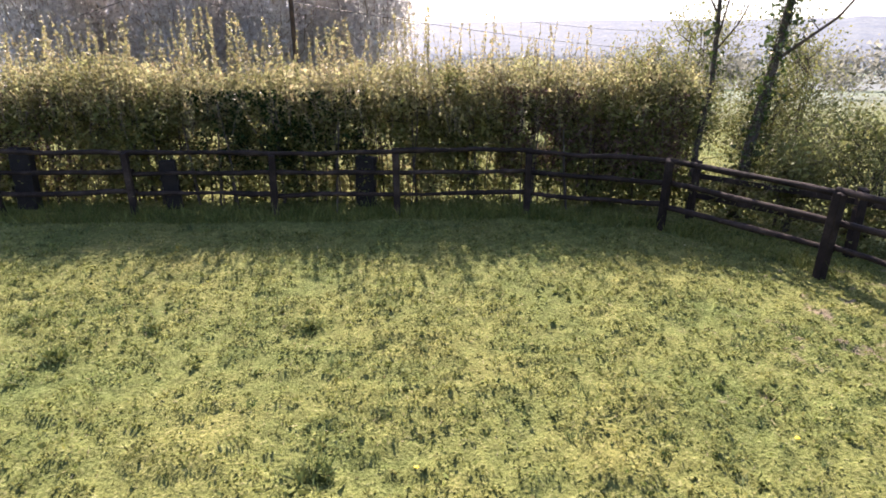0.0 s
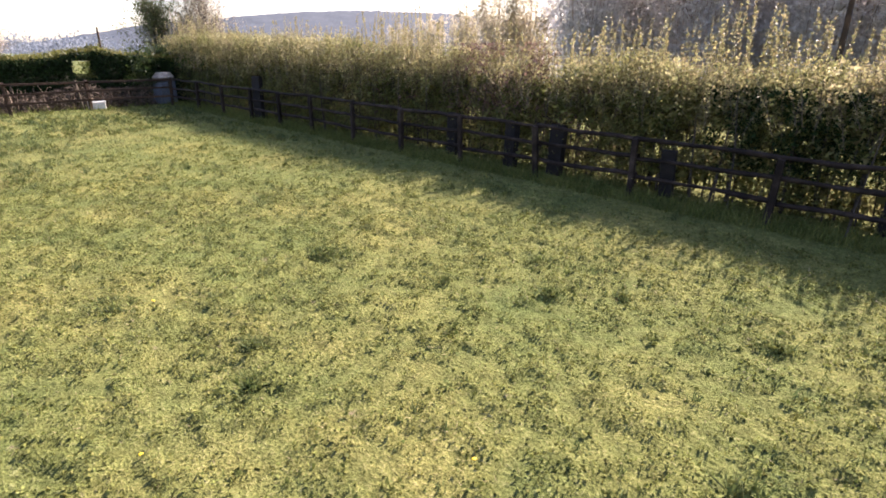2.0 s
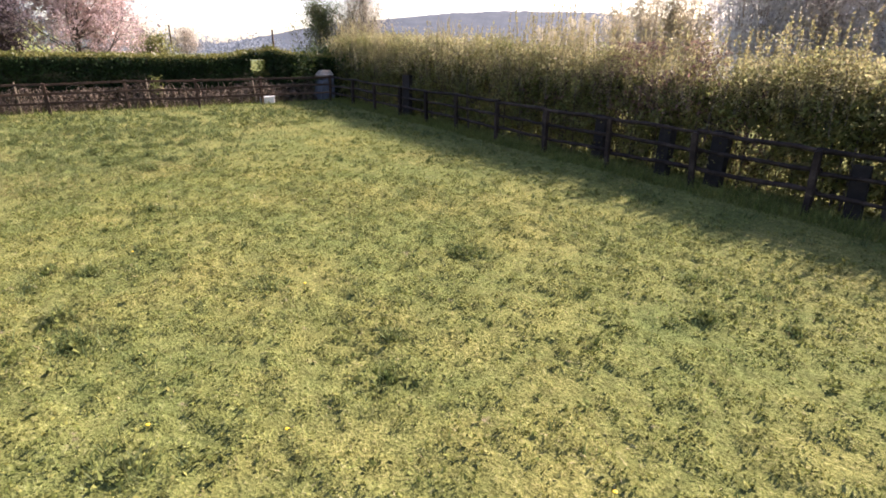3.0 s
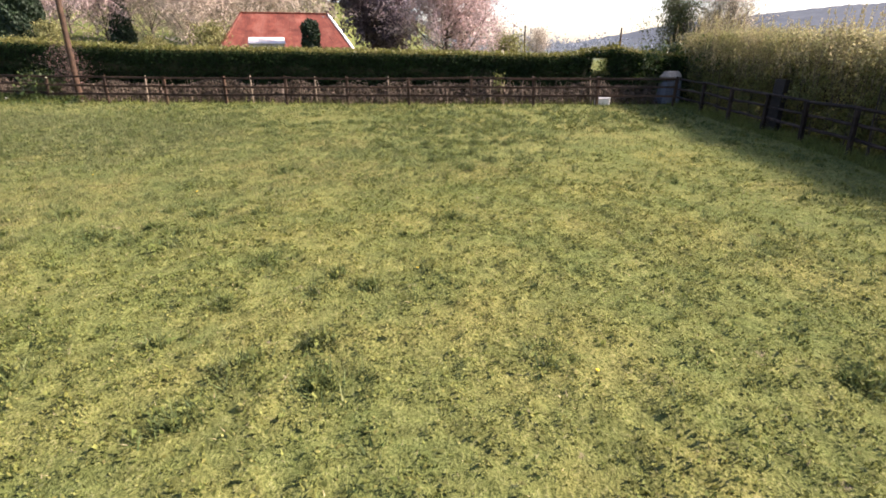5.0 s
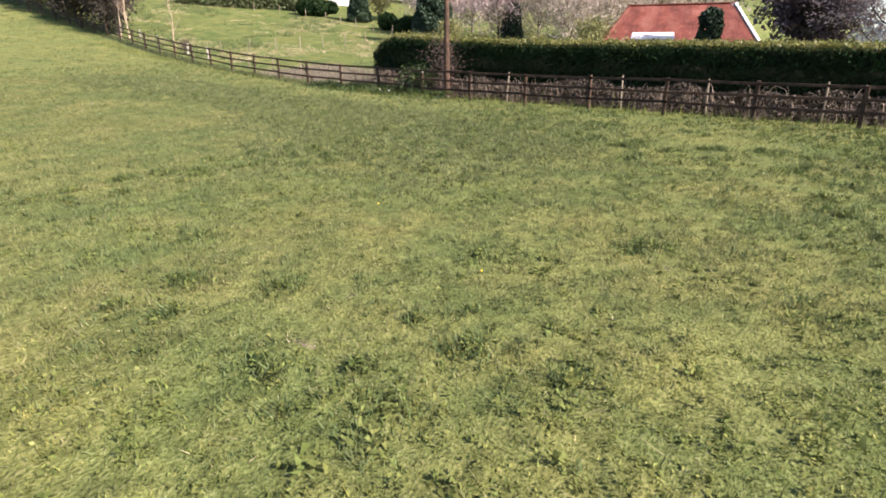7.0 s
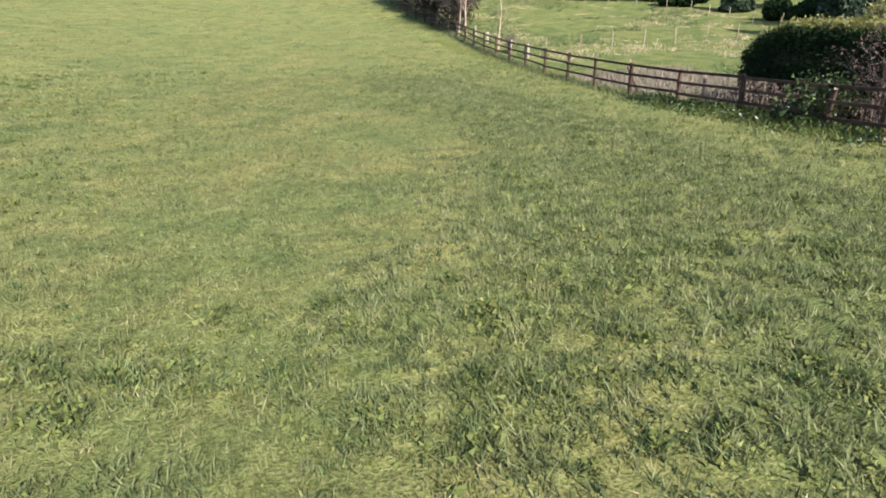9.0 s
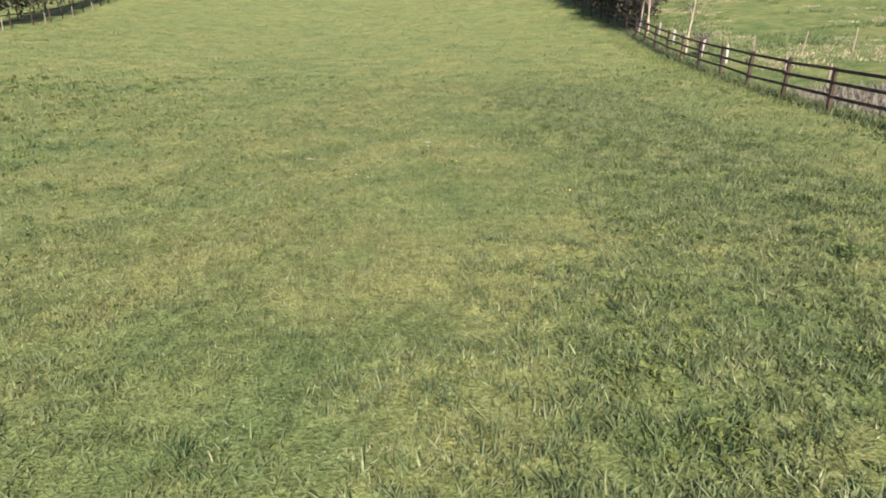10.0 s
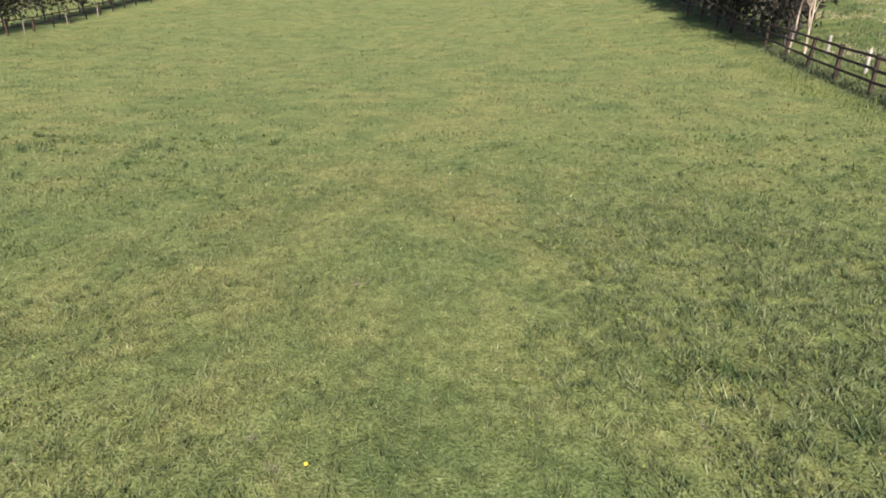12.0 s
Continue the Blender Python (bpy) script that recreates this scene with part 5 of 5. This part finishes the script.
def weeds():
    """Low rosettes and clover in drifts, with some larger dock clumps."""
    r = np.random.default_rng(34)
    n = 16000
    x, y = r.uniform(-29, 7, n), r.uniform(-45, 9.5, n)
    d = seg_dist(x, y, WAY)
    drift = vnoise(x, y, 0.42, 2.0) * 0.6 + vnoise(x, y, 1.3, 5.0) * 0.4
    keep = r.random(n) < np.interp(d, [0, 8, 25], [1, 0.8, 0.3]) * np.clip((drift - 0.42) * 3.2 + 0.05 + 0.25 * bed(x, y), 0, 1) * (1 - 0.85 * smooth01((x + 14) / -3) * smooth01((-y - 12) / 4) * (1 - bed(x, y))) * np.interp(-y, [33, 40], [1, 0.15])
    x, y = x[keep], y[keep]
    s = (0.35 + 1.0 * r.random(len(x)) ** 4) * np.interp(seg_dist(x, y, WAY), [5, 14], [1.0, 1.7])
    marks = np.array([(-5.31, 5.71), (-6.1, 5.9), (-12.06, -0.23), (-7.79, -5.66), (-10.74, -4.43), (-21.91, -23.12), (-20.97, -23.0), (-21.4, -22.4), (-14.7, -2.25), (-11.0, -4.5), (-0.83, 3.49),
                      (-1.31, 5.93), (-4.5, 1.3), (-20.5, -14.3), (-20.5, -16.5), (-13.2, -9.6), (-10.64, 0.0)])
    x, y = np.concatenate([x, marks[:, 0]]), np.concatenate([y, marks[:, 1]])
    s = np.concatenate([s, np.full(len(marks), 1.7)])
    k = 23
    a = r.uniform(0, 2 * math.pi, (len(x), k))
    rad = np.abs(r.normal(size=(len(x), k))) * 0.085 * s[:, None]
    X, Y = (x[:, None] + rad * np.cos(a)).ravel(), (y[:, None] + rad * np.sin(a)).ravel()
    S = np.repeat(s, k)
    hump = S * 0.115 * np.exp(-(rad.ravel() / (0.12 * S)) ** 2)
    P = np.stack([X, Y, ground(X, Y) + 0.010 + hump * r.random(len(X))], 1)
    V, F = leaves(P, 0.024 * S ** 0.25, r, 2.0, 0.5)
    tagged(put("weeds", mesh_np("weeds", V, F), M["weed"]), "green rosettes of plantain and clover in the turf", "weeds", kind="stuff")


weeds()


def dry_strip():
    """Dead grass and stalks between the far rails and the clipped hedge."""
    r = np.random.default_rng(35)
    n = 8000
    x, y = r.uniform(-32.3, -30.6, n), r.uniform(-29, 8.8, n)
    keep = vnoise(x, y, 1.3, 5.0) + 0.4 * vnoise(x, y, 0.4, 2.0) > 0.90
    x, y = x[keep], y[keep]
    P = np.stack([x, y, ground(x, y) - 0.02], 1)
    V, F = blades(P, 0.42 * np.exp(0.45 * r.normal(size=len(x))), np.full(len(x), 0.018), r, 1.0)
    tagged(put("dry_grass", mesh_np("dry_grass", V, F), M["dry"]), "tall dead straw-coloured grass behind the rails", "dry grass", kind="stuff")
    n = 9000
    x, y = r.uniform(-37.5, -31, n), r.uniform(-37, -24.5, n)
    P = np.stack([x, y, ground(x, y) - 0.02], 1)
    V, F = blades(P, 0.32 * np.exp(0.3 * r.normal(size=n)), np.full(n, 0.05), r, 1.0)
    tagged(put("dry_grass", mesh_np("dry_grass", V, F), M["dry_pale"]), "pale dead grass on the bank past the rails", "dry grass", kind="stuff")
    n = 46000
    x, y = r.uniform(-32.5, -31.1, n), r.uniform(-26, 9.5, n)
    high = (0.75 + 0.45 * vnoise(y, y * 0, 0.8, 3.0)) * smooth01((-30.9 - x) / 0.9)
    P = np.stack([x, y, ground(x, y) + high * r.random(n) ** 0.8], 1)
    V, F = leaves(P, 0.055, r, 1.6)
    tagged(put("bramble", mesh_np("bramble", V, F), M["bramble"]), "dark brown-green bramble under the clipped hedge", "bramble", kind="stuff")
    canes = []
    for _ in range(300):
        x, y = r.uniform(-32.1, -30.9), r.uniform(-26.5, 9.0)
        a, reach, top = r.uniform(0, 2 * math.pi), 0.35 + 0.7 * r.random(), 0.45 + 0.75 * r.random()
        ux, uy = 0.45 * reach * math.cos(a), reach * math.sin(a)
        g = gz(x, y)
        canes.append([(x, y, g - 0.05, 0.009), (x + 0.2 * ux, y + 0.2 * uy, g + 0.7 * top, 0.009), (x + 0.5 * ux, y + 0.5 * uy, g + top, 0.008), (x + 0.8 * ux, y + 0.8 * uy, g + 0.9 * top, 0.007), (x + ux, y + uy, g + 0.65 * top * r.random(), 0.005)])
    tagged(put("bramble_canes", mesh_np("bramble_canes", *tubes(canes, 3)), M["cane"]), "pale arching dead bramble canes behind the rails", "bramble", kind="stuff")
    n = 7000
    y = r.uniform(-29.5, -19.5, n)
    x = -30.15 - 0.02 * (y + 24) + 0.42 * r.normal(size=n)
    P = np.stack([x, y, ground(x, y) + 0.01 + 0.42 * r.random(n) * np.exp(-((x + 30.3) / 0.7) ** 2) * (0.4 + vnoise(x, y, 1.4, 3.0))], 1)
    V, F = leaves(P, 0.055, r, 1.7, 0.2)
    tagged(put("nettles", mesh_np("nettles", V, F), M["ivy"]), "dark green nettles heaped along the rails", "nettles", kind="stuff")
    n = 9000
    x, y = -30.35 + 0.45 * r.normal(size=n), np.where(r.random(n) < 0.5, r.uniform(-28, -20, n), r.uniform(-60, 9, n))
    P = np.stack([x, y, ground(x, y) - 0.01], 1)
    V, F = blades(P, 0.28 * np.exp(0.35 * r.normal(size=n)), np.full(n, 0.03), r, 0.8)
    tagged(put("long_grass", mesh_np("long_grass", V, F), M["weed"]), "long uncut green grass along the fence foot", "long grass", kind="stuff")
    # shade along the fence foot is put into this grass's dark colour
    n = 7000
    y = r.uniform(-64, -27, n)
    x = np.interp(-y, [31, 42, 52, 62], [-30.3, -31.0, -31.7, -32.5]) + 0.3 * r.normal(size=n)
    P = np.stack([x, y, ground(x, y) - 0.01], 1)
    V, F = blades(P, 0.22 * np.exp(0.35 * r.normal(size=n)), np.full(n, 0.045), r, 0.9)
    tagged(put("long_grass", mesh_np("long_grass", V, F), M["ivy_dull"]), "rank grass under the climbing rails with shade in its dark colour", "long grass", kind="stuff")
    n = 16000
    x = r.uniform(-31, 6, n)
    y = np.interp(x, [-31, 2, 4.4, 6], [10.3, 10.6, 9.6, 7.2]) + 0.5 * np.abs(r.normal(size=n)) - 0.35
    P = np.stack([x, y, ground(x, y) - 0.01], 1)
    V, F = blades(P, 0.22 * np.exp(0.35 * r.normal(size=n)), np.full(n, 0.02), r, 0.8)
    tagged(put("long_grass", mesh_np("long_grass", V, F), M["weed"]), "long uncut grass under the hedge rails", "long grass", kind="stuff")


dry_strip()


def corner_bramble():
    """Low thicket behind the rails of the bent corner."""
    r = np.random.default_rng(43)
    n = 15000
    f = r.random(n)
    x, y = np.interp(f, [0, 0.45, 1], [4.7, 6.9, 8.6]), np.interp(f, [0, 0.45, 1], [11.0, 8.6, 5.0])
    x, y = x + 0.35 + 0.38 * r.normal(size=n), y + 0.2 + 0.30 * r.normal(size=n)
    high = 0.55 + 0.75 * vnoise(x, y, 0.9, 4.0)
    P = np.stack([x, y, ground(x, y) + 0.02 + high * r.random(n) ** 0.8], 1)
    P = P[vnoise(P[:, 0] + P[:, 1], P[:, 2], 2.4, 7.0) > 0.28]
    V, F = leaves(P, 0.045, r, 1.6)
    tagged(put("bramble", mesh_np("bramble", V, F), M["leafN"]), "low green bramble thicket behind the corner rails", "bramble", kind="stuff")


corner_bramble()


def tufts():
    """Patches of taller, greener growth that the stock has left."""
    r = np.random.default_rng(39)
    spots = [(-7.8, -5.5, 0.5), (-21.2, -6.6, 0.5), (-14.0, -5.9, 0.35), (-10.7, -4.4, 0.55), (-12.0, -3.6, 0.3), (-22.1, -2.1, 0.6), (-16.2, -7.4, 0.4), (-15.5, -4.3, 0.5),
             (-14.8, -2.2, 0.5), (-11.9, -9.7, 0.6), (-12.0, -0.1, 0.35), (-6.8, -4.2, 0.3), (-7.3, 1.0, 0.35), (-6.8, -1.2, 0.5), (-7.0, -2.0, 0.4), (-6.1, -2.2, 0.4),
             (-4.5, -0.8, 0.35), (-4.5, 1.4, 0.25), (-3.8, 5.2, 0.2), (-5.2, 1.8, 0.2), (-0.8, 3.4, 0.25), (-3.1, 5.8, 0.2), (-1.3, 5.8, 0.18), (-20.0, -37.9, 0.5),
             (-21.5, -34.7, 0.55), (-23.1, -38.3, 0.5), (-19.8, -15.8, 0.5), (-22.8, -19.3, 0.6), (-4.6, 6.0, 0.25)]
    more = np.stack([r.uniform(-27, -7, 700), r.uniform(-15, 5, 700)], 1)
    more = more[(vnoise(more[:, 0], more[:, 1], 0.35, 4.0) > 0.50) & (more[:, 1] < 4 + 0.2 * more[:, 0] + 3)]
    rank = np.stack([r.uniform(-26, -19.5, 60), r.uniform(-33, -11, 60)], 1)
    spots += [(x, y, 0.25 + 0.4 * r.random()) for x, y in rank[bed(rank[:, 0], rank[:, 1]) > 0.5]]
    spots += [(x, y, 0.14 + 0.38 * r.random() ** 2) for x, y in more[:230]]
    X, Y, Z = [], [], []
    for x, y, s in spots:
        n = int(1700 * s)
        a, q = r.uniform(0, 2 * math.pi, n), s * np.abs(r.normal(size=n)) * 0.6
        gx_, gy_ = x + 1.25 * q * np.cos(a), y + 0.9 * q * np.sin(a)
        keep = vnoise(gx_, gy_, 5.0, 2.0) > 0.33
        X.append(gx_[keep])
        Y.append(gy_[keep])
        Z.append(np.exp(-(q[keep] / s) ** 2))
    X, Y, Z = np.concatenate(X), np.concatenate(Y), np.concatenate(Z)
    leaf = r.random(len(X)) < 0.30
    base = ground(X, Y)
    P = np.stack([X, Y, base - 0.01], 1)[~leaf]
    V, F = blades(P, (0.06 + 0.09 * Z[~leaf]) * np.exp(0.3 * r.normal(size=len(P))), np.full(len(P), 0.017), r, 1.0)
    tagged(put("tussocks", mesh_np("tussocks", V, F), M["clump"]), "taller green tussocks left by the stock", "tussock", kind="stuff")
    P = np.stack([X, Y, base + 0.02 + 0.09 * Z * r.random(len(X))], 1)[leaf]
    V, F = leaves(P, 0.025, r, 2.0, 0.4)
    tagged(put("dock", mesh_np("dock", V, F), M["weed"]), "broad green dock leaves among the tussocks", "dock", kind="stuff")


tufts()


def sprigs():
    """Small clumps all over the paddock, and straw from last year lying among the blades."""
    r = np.random.default_rng(44)
    n = 16000
    x, y = r.uniform(-29.8, 6.5, n), r.uniform(-46, 9.8, n)
    d = seg_dist(x, y, WAY)
    fine = smooth01((-y - 14) / 6) * (1 - bed(x, y))
    keep = (vnoise(x, y, 0.8, 6.0) + 0.5 * vnoise(x, y, 0.25, 2.0) > 0.62) & (r.random(n) < np.interp(d, [0, 5, 12, 26], [0.35, 0.6, 0.9, 0.75]) * (1 - 0.6 * fine))
    x, y, d = x[keep], y[keep], d[keep]
    s = (0.5 + 0.8 * r.random(len(x)) ** 2) * np.interp(d, [4, 20], [1.0, 1.5])
    k = 26
    a = r.uniform(0, 2 * math.pi, (len(x), k))
    q = np.abs(r.normal(size=(len(x), k))) * 0.11 * s[:, None]
    X, Y = (x[:, None] + 1.2 * q * np.cos(a)).ravel(), (y[:, None] + q * np.sin(a)).ravel()
    S = np.repeat(s, k)
    rise = np.exp(-(q.ravel() / (0.13 * S)) ** 2)
    wide = np.repeat(np.interp(d, [4, 10, 24], [0.013, 0.022, 0.045]), k)
    leafy = np.repeat(r.random(len(x)) < 0.45, k)
    P = np.stack([X, Y, ground(X, Y) - 0.008 + 0.02 * rise], 1)[~leafy]
    V, F = blades(P, (0.055 + 0.115 * rise[~leafy]) * S[~leafy], wide[~leafy], r, 0.9)
    tagged(put("tussocks", mesh_np("tussocks", V, F), M["clump"]), "small grass clumps scattered through the turf", "tussock", kind="stuff")
    P = np.stack([X, Y, ground(X, Y) + 0.012 + 0.115 * S * rise * r.random(len(X))], 1)[leafy]
    V, F = leaves(P, wide[leafy] * 1.35, r, 1.8, 0.45)
    tagged(put("dock", mesh_np("dock", V, F), M["weed"]), "small broad-leaved clumps scattered through the turf", "dock", kind="stuff")
    n = 46000
    x, y = r.uniform(-28, 7, n), r.uniform(-44, 9.0, n)
    keep = (seg_dist(x, y, WAY) < 8) & (vnoise(x, y, 1.1, 9.0) > 0.35)
    x, y = x[keep], y[keep]
    P = np.stack([x, y, ground(x, y) + 0.012 + clumps(x, y)[1]], 1)
    V, F = blades(P, 0.036 * np.exp(0.3 * r.normal(size=len(x))), np.full(len(x), 0.008), r, 1.8)
    tagged(put("straw", mesh_np("straw", V, F), M["straw"]), "bleached straw lying in the turf", "straw", kind="stuff")


sprigs()
plant("shrub", -31.6, 1.7, 120, "small leafy sapling behind the rails", "shrub", "weed", 0.06,
      height=1.5, trunk_r=0.015, spread=0.45, limbs=6, subs=4, leafs=260, leaf_r=0.07, start=0.3, stems=2, upward=1.0)
plant("shrub", -33.1, -50.0, 130, "small brown dead bush behind the brown rails", "shrub", "dry", 0.05,
      height=1.0, trunk_r=0.02, spread=0.6, limbs=10, subs=7, leafs=900, leaf_r=0.14, start=0.05, stems=4, upward=0.8)
plant("shrub", -45.0, 10.6, 123, "low green bush seen through the hedge arch", "shrub", "weed", 0.09,
      height=1.8, trunk_r=0.03, spread=1.4, limbs=10, subs=7, leafs=2600, leaf_r=0.2, start=0.05, stems=4, upward=0.5)
plant("shrub", -31.5, -20.3, 121, "dry brown thorn bush round the pole's foot", "shrub", "brown_leaf", 0.05,
      height=2.6, trunk_r=0.03, spread=1.1, limbs=12, subs=8, leafs=1500, leaf_r=0.14, start=0.05, stems=4, upward=0.7)
plant("shrub", -30.6, -21.8, 122, "low dark bramble over the rails", "shrub", "ivy", 0.06,
      height=0.9, trunk_r=0.02, spread=1.0, limbs=10, subs=7, leafs=2600, leaf_r=0.14, start=0.05, stems=4, upward=0.4)


def dandelions():
    r = np.random.default_rng(36)
    first = None
    spots = [(-0.05, 3.4), (3.1, 3.6), (-4.3, 0.4), (-4.9, -0.6), (-9.5, -0.5), (-13.5, -5.5), (-14.8, -8.6), (-20.0, -16.8), (-20.6, -24.6), (-17.7, -32.9), (-17.3, -31.8), (-18.6, -27.0), (-2.4, 2.2), (-7.1, 1.4)]
    for x, y in spots:
        m = pose(x, y, gz(x, y), 8 * r.normal(), 8 * r.normal(), 360 * r.random())
        if first is None:
            first = thing("dandelion", x, y, gz(x, y), "yellow dandelion in flower among the grass", "dandelion", "dandelions")
            V, F = tubes([[(0, 0, -0.01, 0.003), (0.004, 0, 0.05, 0.003)]], 4)
            put("stalk", mesh_np("stalk", V, F), M["weed"], first)
            bm = bmesh.new()
            bmesh.ops.create_icosphere(bm, subdivisions=2, radius=0.019)
            for v in bm.verts:
                v.co = Vector((v.co.x * (1 + 0.15 * math.sin(9 * math.atan2(v.co.y, v.co.x))), v.co.y, v.co.z * 0.4 + 0.058))
            part("flower", bm, M["yellow"], first)
            first.matrix_world = m
        else:
            copy_thing(first, m)


dandelions()


def daisies():
    r = np.random.default_rng(40)
    first = None
    spots = [(-16.27, -26.55), (-16.91, -26.89), (-15.65, -28.35), (-16.65, -28.49), (-15.42, -27.22), (-15.71, -26.16), (-16.59, -25.92), (-16.85, -25.75), (-16.86, -27.15), (-17.91, -28.83)]
    for x, y in spots:
        m = pose(x, y, gz(x, y) + 0.02, 14 * r.normal(), 14 * r.normal(), 360 * r.random())
        if first is not None:
            copy_thing(first, m)
            continue
        first = thing("daisy", x, y, gz(x, y), "small white daisy open in the grass", "daisy", "daisies")
        V, F = tubes([[(0, 0, -0.04, 0.002), (0.003, 0, 0.04, 0.002)]], 4)
        put("stalk", mesh_np("stalk", V, F), M["weed"], first)
        bm = bmesh.new()
        for k in range(12):
            a = k * math.pi / 6
            ring = [bm.verts.new((0.004 * math.cos(a - 0.3), 0.004 * math.sin(a - 0.3), 0.041)), bm.verts.new((0.018 * math.cos(a - 0.17), 0.018 * math.sin(a - 0.17), 0.043)),
                    bm.verts.new((0.018 * math.cos(a + 0.17), 0.018 * math.sin(a + 0.17), 0.043)), bm.verts.new((0.004 * math.cos(a + 0.3), 0.004 * math.sin(a + 0.3), 0.041))]
            bm.faces.new(ring)
        part("petals", bm, M["white"], first)
        bm = bmesh.new()
        bmesh.ops.create_icosphere(bm, subdivisions=1, radius=0.006)
        bmesh.ops.translate(bm, verts=bm.verts[:], vec=(0, 0, 0.043))
        part("eye", bm, M["yellow"], first, "yellow eye")
        first.matrix_world = m


daisies()


def stones():
    r = np.random.default_rng(37)
    for x, y, s in [(-17.87, -29.31, 0.068), (-16.5, -29.06, 0.055), (-19.0, -28.8, 0.045), (-19.16, -28.79, 0.03), (-17.06, -29.94, 0.028), (-15.23, -27.58, 0.06), (-16.1, -26.92, 0.03),
                    (-16.78, -26.43, 0.03), (-14.79, -32.77, 0.05), (-15.24, -32.03, 0.06), (-16.11, -31.58, 0.045), (-18.47, -31.56, 0.06), (-14.8, -25.36, 0.04)]:
        bm = bmesh.new()
        bmesh.ops.create_icosphere(bm, subdivisions=2, radius=s)
        for v in bm.verts:
            v.co = v.co * (1 + 0.22 * noise.noise(v.co * 14 + Vector((x, y, 0)))) * 1.0
            v.co.x *= 1.35
            v.co.z = v.co.z * 0.32 + s * 0.15
        me = bpy.data.meshes.new("stone")
        bm.to_mesh(me)
        bm.free()
        ob = put("stone", me, M["stone"])
        ob.matrix_world = pose(x, y, gz(x, y), 0, 0, 360 * r.random())
        tagged(ob, "pale chalky stone lying in the grass", "stone", "stones in the grass")


stones()
